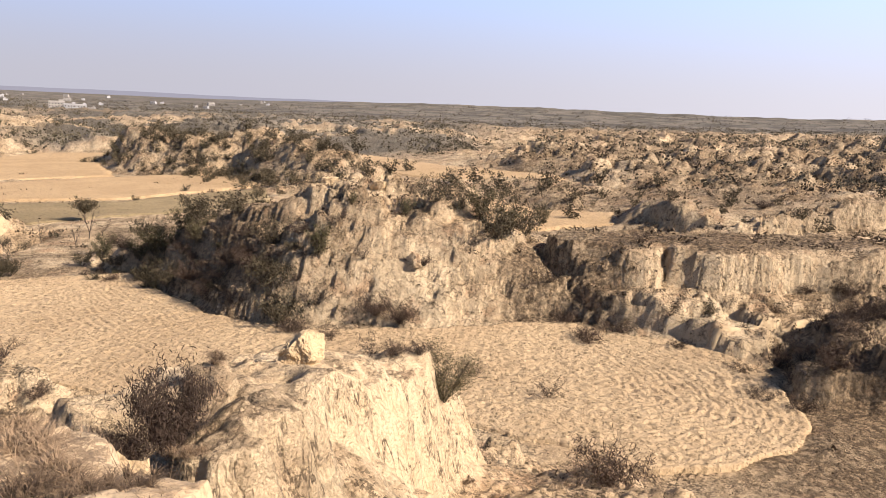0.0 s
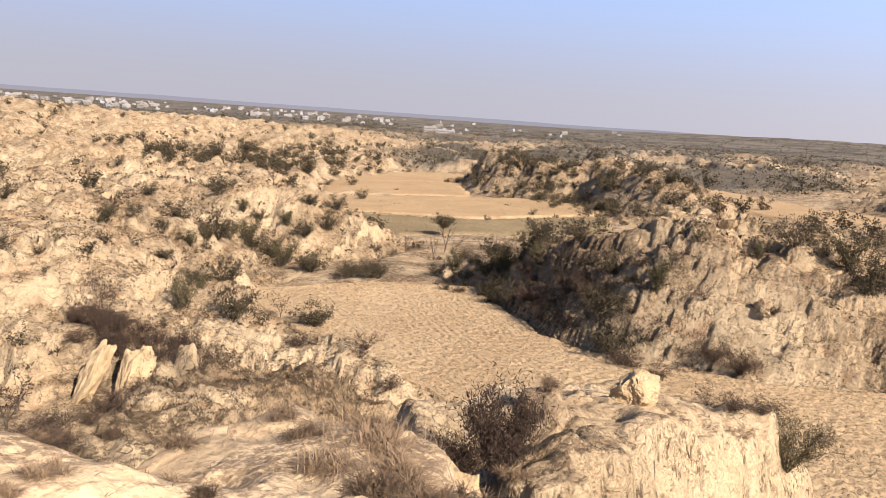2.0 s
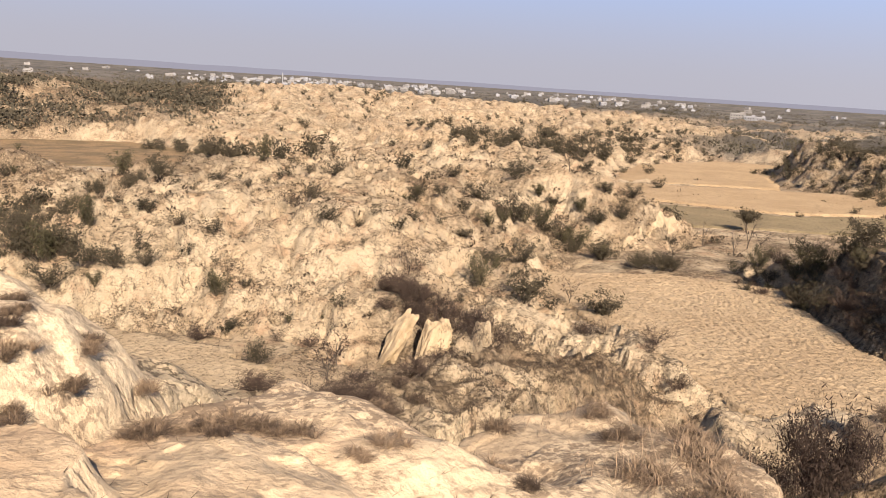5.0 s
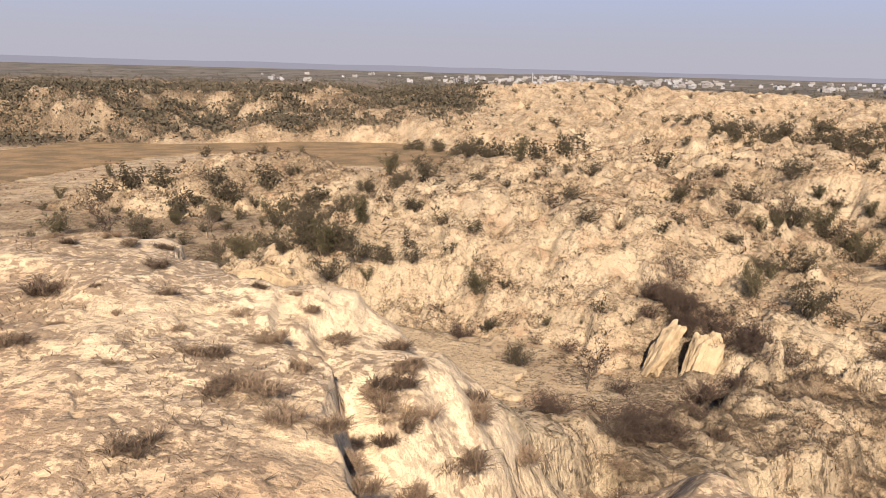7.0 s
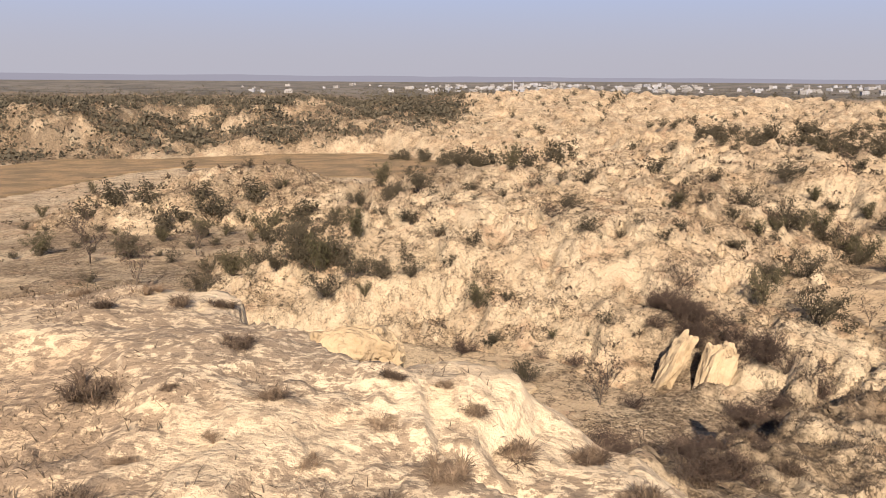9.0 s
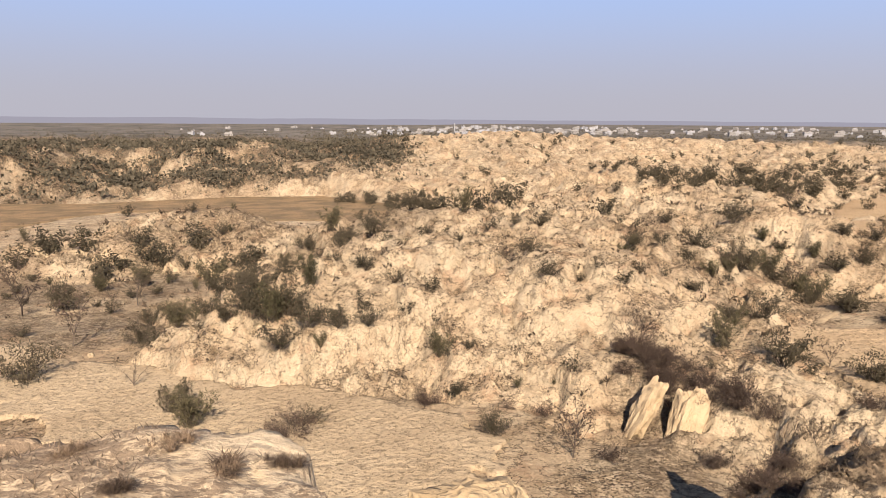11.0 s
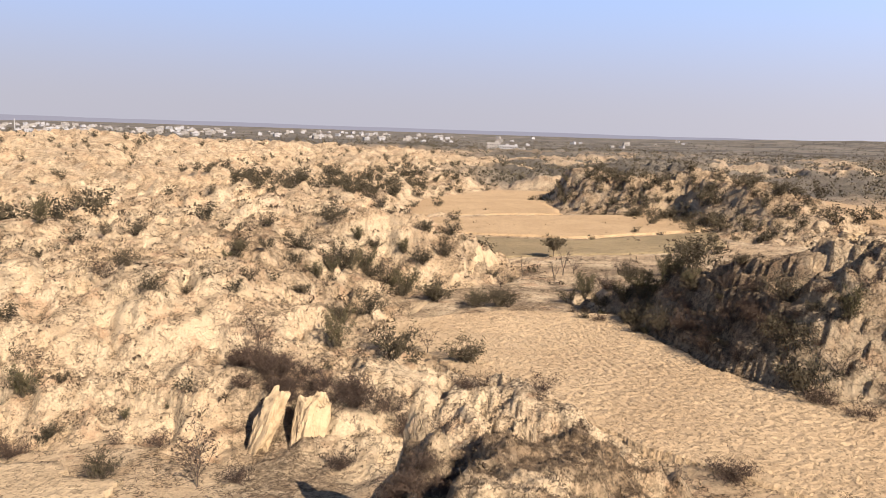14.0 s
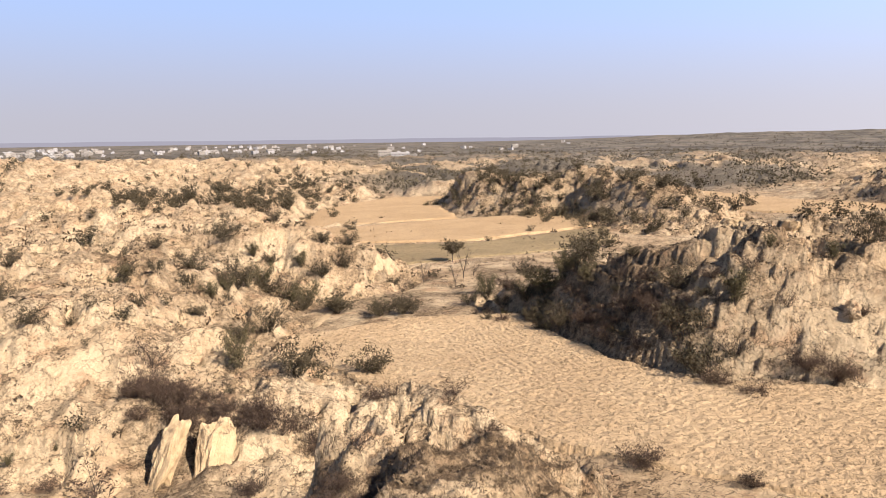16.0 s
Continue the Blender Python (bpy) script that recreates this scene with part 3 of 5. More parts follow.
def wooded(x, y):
    """How far the grey-green plain, its grey partly painted haze, covers the clay, with bare eroded patches left in it.
    """
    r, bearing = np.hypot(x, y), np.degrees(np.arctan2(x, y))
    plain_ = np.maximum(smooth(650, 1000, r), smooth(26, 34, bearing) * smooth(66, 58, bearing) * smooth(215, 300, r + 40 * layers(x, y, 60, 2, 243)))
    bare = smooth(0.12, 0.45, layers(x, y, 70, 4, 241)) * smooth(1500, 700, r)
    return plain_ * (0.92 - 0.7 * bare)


def mat_cover(x, y):
    """Where flattened grey-brown grass lies on the ridge top."""
    r = np.hypot(x, y)
    return np.clip(smooth(12, 8, r) * (0.85 * smooth(0.6, -2.2, x + 0.35 * (y - 3)) + 0.25 * smooth(1.0, 4.0, x) + 0.75 * smooth(1.3, 0.6, np.hypot(x - 0.9, (y - 2.9) * 0.7)) + 0.8 * layers(x, y, 1.7, 3, 195)), 0, 1)


turns = np.radians(np.concatenate([np.arange(-42, 94, 0.195), np.arange(94, 318, 2.0)]))
reach = np.concatenate([np.exp(np.arange(0, math.log(8), 0.013)), 8 * np.exp(np.arange(0, math.log(130 / 8), 0.0076)),
                        130 * np.exp(np.arange(0, math.log(500 / 130), 0.009)), 500 * np.exp(np.arange(0, math.log(4900 / 500), 0.02))])
reach = np.concatenate([[0.01, 0.35, 0.7], reach])
gx, gy = reach[:, None] * np.sin(turns), reach[:, None] * np.cos(turns)
gz, gbroken = land(gx, gy)
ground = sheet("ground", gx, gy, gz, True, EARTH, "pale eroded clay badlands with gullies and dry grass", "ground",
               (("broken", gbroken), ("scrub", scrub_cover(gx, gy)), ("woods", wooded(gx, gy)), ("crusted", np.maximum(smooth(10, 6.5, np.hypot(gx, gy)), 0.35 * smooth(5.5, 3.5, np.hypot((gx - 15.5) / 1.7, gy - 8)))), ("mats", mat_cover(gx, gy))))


def height(x, y):
    return float(land(np.array([float(x)]), np.array([float(y)]))[0][0])


def field(name, outline, step, mat, label, lift, furrow=0.0, spacing=0.6, clod=0.03, ragged=0.7):
    """A field as its own sheet, trimmed to its outline, ploughed round and round along its edge."""
    xs, ys = [p[0] for p in outline], [p[1] for p in outline]
    x, y = np.meshgrid(np.arange(min(xs) - 1, max(xs) + 1, step), np.arange(min(ys) - 1, max(ys) + 1, step))
    deep = inside(x, y, outline) + ragged * layers(x, y, 7, 3, 101, 0.5 if ragged < 1 else 0.7)
    z = floor_height(x, y) + lift
    lines = deep + 0.5 * layers(x, y, 11, 2, 103)
    if furrow:
        broken_up = smooth(-0.2, 0.3, layers(x, y, 0.8, 2, 107))
        z = z + furrow * (np.abs(np.sin((lines + 0.12 * layers(x, y, 1.1, 2, 111)) * math.pi / spacing)) ** 0.7 - 0.5) * (0.3 + 0.8 * broken_up)
    z = z + clod * (0.5 * layers(x, y, 0.55, 2, 109) + 0.7 * np.abs(layers(x, y, 0.36, 2, 113)))
    z = np.where(deep < 0, z - lift - 0.6, z)
    ob = sheet(name, x, y, z, False, mat, label, "field")
    trim = bmesh.new()
    trim.from_mesh(ob.data)
    trim.verts.ensure_lookup_table()
    flat = deep.ravel()
    bmesh.ops.delete(trim, geom=[v for v in trim.verts if flat[v.index] < -1.5 * step - 0.1], context="VERTS")
    trim.to_mesh(ob.data)
    trim.free()
    return ob


field("ploughed_field", FIELD_A, 0.125, TILTH, "ploughed tan clay field with curved furrows", 0.15, 0.13, 0.48, 0.10)
field("pale_field", BASIN, 0.22, TILTH_PALE, "pale cracked clay field of broken clods", 0.2, 0.05, 0.85, 0.11, 1.8)
field("stubble_field", FIELD_B, 0.7, STUBBLE, "smooth golden stubble field on a low terrace", 0.35, 0, 1, 0.03)
field("fallow_field", FIELD_E, 0.7, FALLOW, "fallow field with dull dry grass", 0.2, 0, 1, 0.05)
field("terraced_field", FIELD_F, 1.0, STUBBLE, "golden terraced field beyond the stubble", 0.35, 0, 1, 0.05)
field("hill_field", FIELD_C, 1.0, STUBBLE, "sloping golden field edged with scrub", 0.3, 0, 1, 0.05)
field("small_field", FIELD_D, 0.7, STUBBLE, "small tan field below a dark bank", 0.3, 0, 1, 0.05)
field("brown_meadow", BROWN, 1.0, RUST, "flat meadow of rusty dry grass", 0.3, 0, 1, 0.08)


# ---- where plants stand: x, y, height ----
LEAFY_A = [(20, 7.6, 1.8), (0.9, 42.5, 1.9), (-9.6, 44.6, 1.3), (-16.7, 44.2, 2.8), (14.1, 46.6, 0.7), (5, 48.7, 0.5), (2.7, 49.1, 0.7), (-18.5, 47, 2.6), (-17.2, 46.2, 1.6), (-1.1, 49.9, 0.9), (19, 47.9, 3.1), (-0.3, 52.5, 0.9), (-2.4, 53.2, 2), (-13.5, 53.5, 2), (41.1, 33.2, 3.2), (-10.8, 54.5, 1.2), (17, 52.6, 2.8), (54.9, 7.8, 1.4), (-7.5, 55.4, 1.6), (-9.8, 55.6, 1.9), (44.2, 33, 2.5), (-12, 55.8, 2.1), (42.1, 35.4, 4.6), (47.4, 32.6, 1.1), (5.8, 59, 1.5), (26.3, 50.8, 2.5), (-13.8, 58.4, 3), (53.7, 23.5, 3.5), (51.9, 28.1, 2.2), (44.7, 38, 2.2)]
LEAFY_B = [(50.3, 29.7, 1.3), (53.9, 25.1, 2.6), (-15.6, 58.9, 4), (53.4, 26.9, 1.8), (55.3, 23.4, 2.2), (-12.7, 60.7, 2.5), (-18.8, 58.8, 2.2), (8.5, 61, 0.8), (-17.3, 59.6, 3.4), (-6, 62.3, 1.1), (13.1, 61.1, 1.1), (-14.8, 57.5, 3.2), (-21.5, 59.7, 1.1), (-8.6, 63.5, 1.6), (4.8, 64, 1.4), (-21.2, 59.4, 0.9), (-20.8, 61.2, 2.3), (-11.5, 64.7, 1.2), (-32.1, 54.4, 3.3), (-15.8, 63.2, 1.2), (47, 44.2, 1.2), (23, 61.2, 2.4), (18.5, 64.1, 1.2), (-15, 62.5, 1.2), (61.4, 24.8, 2.9), (43.5, 48.7, 2.2), (18.2, 64.5, 1), (46.6, 48.6, 2), (-0.9, 69.7, 1), (-24.2, 63.4, 2.5)]
LEAFY_C = [(-24.6, 64.8, 2.5), (-18.8, 65.2, 2.3), (44.6, 52.8, 2.1), (19.4, 69.2, 1.8), (48.1, 52.2, 2.1), (47.1, 53.3, 2.6), (46.9, 54.5, 2.7), (-9.2, 74.5, 3), (17.7, 72, 1.6), (15.3, 73.4, 1.6), (14.5, 73.5, 1.1), (48, 56.7, 2.5), (39.6, 64.9, 2.2), (39, 65.5, 2), (37.3, 66.9, 2), (-4.1, 79.1, 0.9), (-23.2, 71.6, 2.8), (2, 79.2, 1), (47.7, 63.2, 2), (-12.3, 80.9, 1.8), (25.4, 76.6, 1.8), (35.1, 71.7, 2.7), (7.7, 82, 1.8), (-25.8, 78.1, 3.6), (26.7, 76.8, 3.6), (5, 83.3, 1.1), (-31.3, 75.7, 2.4), (23.8, 81.3, 2.2), (34.4, 77.2, 3.1), (22.4, 87.8, 1.6)]
LEAFY_D = [(32.4, 83.9, 3), (-15.7, 90.7, 3), (-21, 89.1, 1.3), (-19.1, 91.4, 2), (-18.1, 90.4, 2), (62.5, 67.1, 2.7), (47.1, 79.8, 1.4), (-42.5, 80.9, 5.5), (-43.9, 83.4, 4.9), (-0.1, 93.8, 3.5), (32.3, 94, 3.3), (-6.5, 98.1, 2.6), (92.6, 37.1, 2.9), (-4.4, 99, 2.2), (-54.3, 82.7, 3), (70.4, 72.7, 4.5), (2.1, 101.2, 3), (47.5, 94.2, 2.7), (99.3, 36, 2.3), (-27.9, 103.8, 2.3), (-30.1, 103.1, 2.3), (47.9, 96, 3.1), (46, 96.9, 2.4), (51.5, 93.8, 2.4), (-28.9, 103.3, 2.4), (-32.9, 103.7, 2.4), (54.4, 94.5, 3.6), (78.6, 77.4, 4.1), (-48.3, 102, 3.3), (-38.5, 106.6, 2.1)]
LEAFY_E = [(-47.6, 100.7, 2.5), (-46.5, 104.2, 2.5), (-43.9, 107.4, 5.1), (-41.5, 106.2, 5.1), (-38.5, 112.4, 3), (83.5, 82.2, 2.6), (-45.9, 109.7, 4.3), (-37.8, 110.6, 3.1), (86.2, 80.8, 2.2), (-57.5, 106.8, 4), (-53.1, 107.5, 5.4), (-61.6, 105.5, 5.4), (-59, 108.6, 4.6), (80.4, 101.8, 1.1), (136.2, 22.3, 2), (93.2, 105.2, 1.6), (127.8, 62.2, 4.2), (133, 54.4, 4.2), (137, 46.2, 4.8), (117.2, 83.9, 4.3), (143.8, 37.3, 2.7), (131.8, 69.2, 4.4), (135.2, 76.3, 4.6), (125.6, 93.3, 4.6), (130.1, 88, 5.8), (76.4, 140.5, 2.6), (154.2, 100.2, 5.4), (-85.7, 199.2, 4), (-25, 225.1, 5), (-32, 233.2, 6)]
LEAFY = LEAFY_A + LEAFY_B + LEAFY_C + LEAFY_D + LEAFY_E
DRY_A = [(18.3, 8.2, 0.5), (19, 7.9, 0.8), (18.4, 9, 0.8), (19.8, 11.1, 0.7), (23.2, 3.8, 1.8), (28.9, 22.1, 1.2), (6.6, 38.8, 1.5), (27.2, 27, 1.8), (11.7, 38.3, 1.5), (38.3, 12, 1.8), (43.6, 0.4, 1.6), (-10.6, 42.7, 2.5), (39.1, 16.9, 1.5), (14.1, 42.1, 2), (16.7, 40.6, 2), (44.2, 2.4, 1.3), (12.7, 42.5, 2), (15, 41.5, 2), (23.7, 37.8, 1.5), (16.9, 41.3, 2), (16.3, 42.3, 2), (-10.8, 44.3, 2.2), (14.6, 43, 1.9), (4.1, 45.7, 1.5), (24.1, 34.7, 1.4), (24.3, 38.2, 1.7), (14.3, 44.2, 1.7), (46.8, -0.6, 2.1), (21.9, 41.1, 1.4), (46.8, 1.4, 1.4)]
DRY_B = [(13.4, 45.3, 1.7), (2, 46.8, 1.2), (21.2, 41.8, 1.2), (13.1, 46.1, 1.8), (48, 4.3, 1.3), (48.9, -0.5, 1.4), (9.2, 47.9, 1.4), (11.7, 46.8, 1.8), (-3, 48.3, 1.6), (12.9, 47.5, 1.8), (49.4, -1.9, 2.2), (10.6, 47.9, 2.5), (11.8, 48.4, 1.4), (10.9, 48.9, 1.5), (51, -1.2, 2.2), (51.4, 1.4, 2.1), (48.4, 13.7, 1.5), (10.5, 50.5, 3), (50.3, 8.5, 1.1), (40.1, 28.8, 1.9), (51.6, 2.7, 2.3), (11.3, 51.7, 2.3), (52.7, -0.4, 2.3), (49.7, 14.3, 1.6), (40.1, 31.5, 2), (52.7, 9.8, 1.6), (51.7, 13, 2), (11.7, 53.3, 2.8), (44.9, 26.2, 2.4), (55.3, -1.5, 2.2)]
DRY_C = [(44.4, 28, 2.4), (55.8, -0.4, 2), (42.7, 32.2, 2.8), (55.6, 1.1, 2.4), (51.8, 16.7, 1.6), (56.3, -2.4, 2.5), (53.1, 15.6, 2.1), (45.7, 30.1, 1.7), (52.5, 17.1, 1.7), (48.1, 26.4, 1.3), (53.2, 18.8, 2.1), (46.1, 33.1, 2.1), (41.3, 38.8, 1.9), (42.9, 38, 2.6), (59, 4.2, 1.1), (43.8, 40, 1.8), (41.9, 41.9, 2.2), (59.4, 14.4, 1.3), (44, 41.5, 2.3), (42.2, 42.8, 2), (43.3, 42.5, 2), (3.2, 62.8, 2.1), (45.6, 41.3, 1.8), (44.4, 42.5, 1.6), (63.4, 2.7, 1.2), (43.1, 45.3, 2.3), (45.3, 43.8, 1.9), (64.7, 0.2, 2.3), (45.6, 49.3, 2), (47.2, 59.6, 2.2)]
DRY_D = [(62.5, 73.9, 2.9), (125.3, 16.1, 2.3)]
DRY = DRY_A + DRY_B + DRY_C + DRY_D
BARE_A = [(4.8, 39.3, 2.9), (5.6, 42.4, 2.9), (15.4, 44.7, 1.2), (-23.4, 52.5, 2.4), (24.9, 54, 2.8), (-33.9, 65, 6), (33.1, 79.2, 4.4), (-35.6, 82.9, 4), (-45.9, 78.6, 5.4), (-38.7, 83.7, 2.1), (51.6, 79.8, 2.8), (56, 77.6, 4.3), (-36.9, 86.8, 3.6), (-53.3, 90.2, 6), (43.7, 105.5, 4.2)]
BARE = BARE_A
TUFT_A = [(-2.13, 3.31, 0.29), (-1.68, 3.88, 0.15), (-1.31, 3.23, 0.13), (-0.69, 2.53, 0.18), (-0.47, 2.86, 0.2), (-0.22, 3.42, 0.18), (-0.81, 3.21, 0.12), (-0.82, 3.61, 0.1), (-0.43, 3.45, 0.13), (-1.03, 2.78, 0.09), (-1.7, 2.69, 0.09), (-1.73, 2.37, 0.17), (-1.44, 2.87, 0.09), (-1.76, 3.2, 0.07), (-0.22, 2.56, 0.13), (0.16, 2.72, 0.22), (0.7, 3.14, 0.26), (-0.57, 3.62, 0.08), (-1.1, 2.17, 0.06), (0.01, 1, 0.21), (0.25, 0.81, 0.22), (0.41, 2.31, 0.2), (0.87, 2.54, 0.25), (0.35, 2.7, 0.25), (1.01, 3.52, 0.29), (1.28, 3.45, 0.25), (2.84, 11.91, 0.55), (5.33, 14.42, 0.55), (0.66, 2.76, 0.25), (0.28, 1.68, 0.2), (-0.09, 1.88, 0.18), (3.3, 13.22, 0.55)]
TUFT_B = [(4.15, 14.25, 0.55), (3.62, 2.44, 0.24), (3.8, 1.22, 0.24), (4.64, 2.12, 0.39), (5.12, 1.93, 0.39), (4.8, 1.12, 0.29), (3.82, 3.41, 0.28), (5.45, 3.1, 0.35), (4.76, 2.93, 0.27), (5, 15.94, 0.5), (2.26, 11.04, 0.55), (8.24, 4.31, 0.5), (-2.87, 5.29, 0.2), (-3.31, 5.16, 0.17), (-2.3, 5.22, 0.19), (-2.5, 4.99, 0.18), (-2.86, 4.64, 0.14), (5.23, 2.44, 0.55), (5, 1.78, 0.5), (4.71, 1.68, 0.38), (5.3, 1.28, 0.29), (10.44, 6.26, 0.43), (19.6, 6.48, 0.55), (10.31, 3.66, 0.39)]
TUFTS = TUFT_A + TUFT_B


# ---- plants ----
def plain(name, colour, other, rough=0.85, scale=6.0):
    """A matt surface that varies from thing to thing and along itself."""
    m, t, b = material(name, rough)
    where = t.nodes.new("ShaderNodeNewGeometry").outputs["Position"]
    info = t.nodes.new("ShaderNodeObjectInfo")
    both = math_of(t, "ADD", math_of(t, "MULTIPLY", noise_of(t, where, scale, 3), 0.7), math_of(t, "MULTIPLY", info.outputs["Random"], 0.3))
    t.links.new(blend(t, steps(t, both, 0.3, 0.7), colour, other), b.inputs["Base Color"])
    return m


BARK = plain("grey_bark", (0.10, 0.075, 0.055), (0.06, 0.045, 0.035))
LEAF = plain("olive_leaves", (0.044, 0.036, 0.022), (0.076, 0.060, 0.037), 0.95, 3.0)
LEAF_GREEN = plain("green_leaves", (0.062, 0.054, 0.027), (0.095, 0.078, 0.042), 0.95, 3.0)
DRY_LEAF = plain("brown_dry_twigs", (0.042, 0.028, 0.021), (0.075, 0.049, 0.035), 0.9, 3.0)
GRASS = plain("straw", (0.29, 0.20, 0.125), (0.095, 0.064, 0.043), 0.9, 9.0)
TUFT_GRASS = plain("dull_dry_grass", (0.27, 0.187, 0.118), (0.065, 0.044, 0.03), 0.9, 16.0)
WEED = plain("dry_weed", (0.10, 0.070, 0.044), (0.048, 0.035, 0.024), 0.9, 4.0)
SCRUB = plain("distant_scrub", (0.050, 0.043, 0.030), (0.085, 0.070, 0.046), 0.9, 0.05)


def raw_mesh(name, verts, faces, mat, smooth_faces=False):
    mesh = bpy.data.meshes.new(name)
    mesh.from_pydata([tuple(v) for v in verts], [], faces)
    mesh.materials.append(mat)
    if smooth_faces:
        mesh.polygons.foreach_set("use_smooth", np.ones(len(mesh.polygons), bool))
    mesh.update()
    return mesh


def part(name, mesh, parent, label=""):
    ob = new(name, mesh)
    ob.parent = parent
    return tagged(ob, label)


def tube(verts, faces, a, b, ra, rb):
    """A three-sided tapered length of twig."""
    way = (b - a).normalized()
    side = way.orthogonal().normalized()
    other, base = way.cross(side), len(verts)
    for p, r in ((a, ra), (b, rb)):
        for n in range(3):
            turn = n * 2.0944
            verts.append(p + r * (math.cos(turn) * side + math.sin(turn) * other))
    for n in range(3):
        m = (n + 1) % 3
        faces.append((base + n, base + m, base + 3 + m, base + 3 + n))


def shrub(name, seed, stems, arch, twigs, leaf_mat, leaves, puff, size, label, category, rad=0.012, bole=0.0, slim=0.38, low=0.15, aspect=1.0):
    """A shrub one metre high and about as wide: arching stems with side twigs under loose sprays of leaves, with gaps."""
    rng = random.Random(seed)
    verts, faces, spots = [], [], []
    start = Vector((0, 0, -0.06))
    if bole:
        tube(verts, faces, start, Vector((0.02, 0.01, bole)), rad * 2.2, rad * 1.6)
        start = Vector((0.02, 0.01, bole - 0.03))
    for n in range(stems):
        turn = n * 2.39996 + rng.uniform(-0.4, 0.4)
        lean = arch * math.sqrt((n + 0.5) / stems) * rng.uniform(0.75, 1.15)
        at, way = start.copy(), Vector((math.cos(turn) * lean, math.sin(turn) * lean, 1)).normalized()
        length = (1 - bole) * rng.uniform(0.75, 1.1) / 4
        for k in range(4):
            bend = Vector((rng.gauss(0, 0.16), rng.gauss(0, 0.16), rng.gauss(0, 0.1)))
            way = (way + bend + Vector((math.cos(turn), math.sin(turn), 0)) * 0.10 * arch).normalized()
            to = at + way * length
            tube(verts, faces, at, to, rad * (1 - k * 0.22), rad * (0.78 - k * 0.22) + 0.001)
            spots += [(at.lerp(to, u), k) for u in (0.3, 0.65, 1.0)]
            for m in range(twigs if k else 0):
                out = (way * 0.5 + Vector((rng.gauss(0, 0.6), rng.gauss(0, 0.6), rng.gauss(0.15, 0.4)))).normalized()
                tip = to.lerp(at, rng.uniform(0, 0.8)) + out * length * rng.uniform(0.5, 1.1)
                tube(verts, faces, to.lerp(at, 0.3), tip, rad * 0.4, 0.002)
                spots += [(tip, k + 1), (to.lerp(tip, 0.6), k + 1)]
            at = to
    over = max(v.z for v in verts)
    wide = aspect * 0.55 / (sum(math.hypot(p.x, p.y) for p, k in spots) / len(spots) * 2.0)
    fit_in = Matrix.Diagonal((wide, wide, 0.96 / over))
    for v in verts:
        v[:] = fit_in @ v
    spots = [(fit_in @ p, k) for p, k in spots]
    thing = tagged(new(name), label, category, name + " group on the badlands")
    part("branchwork", raw_mesh("branchwork", verts, faces, BARK), thing, "thin grey forking stems")
    if leaves:
        lv, lf = [], []
        good = [p for p, k in spots if p.z > low]
        for n in range(leaves):
            c = rng.choice(good) + Vector((rng.gauss(0, puff), rng.gauss(0, puff), rng.gauss(0, puff * 0.8)))
            a = Vector((rng.gauss(0, 1), rng.gauss(0, 1), rng.gauss(0, 1) + (0.8 if slim < 0.3 else 0))).normalized()
            b = a.orthogonal().normalized()
            b.rotate(Matrix.Rotation(rng.uniform(0, 6.28), 3, a))
            s, k = size * rng.uniform(0.6, 1.5), len(lv)
            lv += [c - a * s, c + b * s * slim, c + a * s, c - b * s * slim]
            lf.append((k, k + 1, k + 2, k + 3))
        part("foliage", raw_mesh("foliage", lv, lf, leaf_mat), thing)
    return thing


def put(kind, x, y, h, rng, wide=1.0, sink=0.03):
    """One more of a kind, h metres high, turned at random, on the ground."""
    made = copy_thing(kind, pose(x, y, height(x, y) - sink * h, rng.uniform(-5, 5), rng.uniform(-5, 5), rng.uniform(0, 360)))
    w = h * wide * rng.uniform(0.85, 1.2)
    made.scale = (w, w * rng.uniform(0.85, 1.15), h)
    return made


leafy_kinds = [
    shrub("shrub", 1, 12, 0.8, 2, LEAF, 1560, 0.06, 0.042, "dark olive thorny shrub on pale clay", "shrub", slim=0.24),
    shrub("shrub", 2, 12, 0.45, 2, LEAF_GREEN, 1520, 0.05, 0.042, "upright dull green shrub with feathery sprays", "shrub", low=0.1, aspect=0.85, slim=0.2),
    shrub("shrub", 3, 14, 1.2, 2, LEAF, 1560, 0.065, 0.042, "low spreading olive bush rooted in clay", "shrub", low=0.05, aspect=1.25, slim=0.24),
    shrub("shrub", 4, 10, 0.7, 3, LEAF, 1360, 0.065, 0.042, "loose dark acacia bush with open gaps", "shrub", low=0.22, slim=0.24),
]
dry_kinds = [
    shrub("dry_bush", 11, 18, 1.3, 2, DRY_LEAF, 1350, 0.06, 0.062, "brown dried thorn bush matted with twigs", "bush", 0.009, slim=0.10, low=0.03, aspect=1.35),
    shrub("dry_bush", 13, 22, 1.1, 2, DRY_LEAF, 2200, 0.07, 0.055, "dense dark thicket of dead thorny twigs", "bush", 0.009, slim=0.11, low=0.02, aspect=1.3),
    shrub("dry_bush", 12, 14, 1.0, 2, DRY_LEAF, 700, 0.05, 0.055, "grey-brown brittle bush almost without leaves", "bush", 0.009, slim=0.09, low=0.05, aspect=1.25),
]
bare_kinds = [
    shrub("bare_sapling", 21, 5, 0.7, 4, None, 0, 0, 0, "leafless forking sapling with thin grey branches", "sapling", 0.012, 0.22, aspect=0.75),
    shrub("bare_sapling", 22, 5, 0.6, 3, DRY_LEAF, 130, 0.05, 0.03, "thin sapling carrying a few brown leaves", "sapling", 0.011, 0.25, aspect=0.7),
]
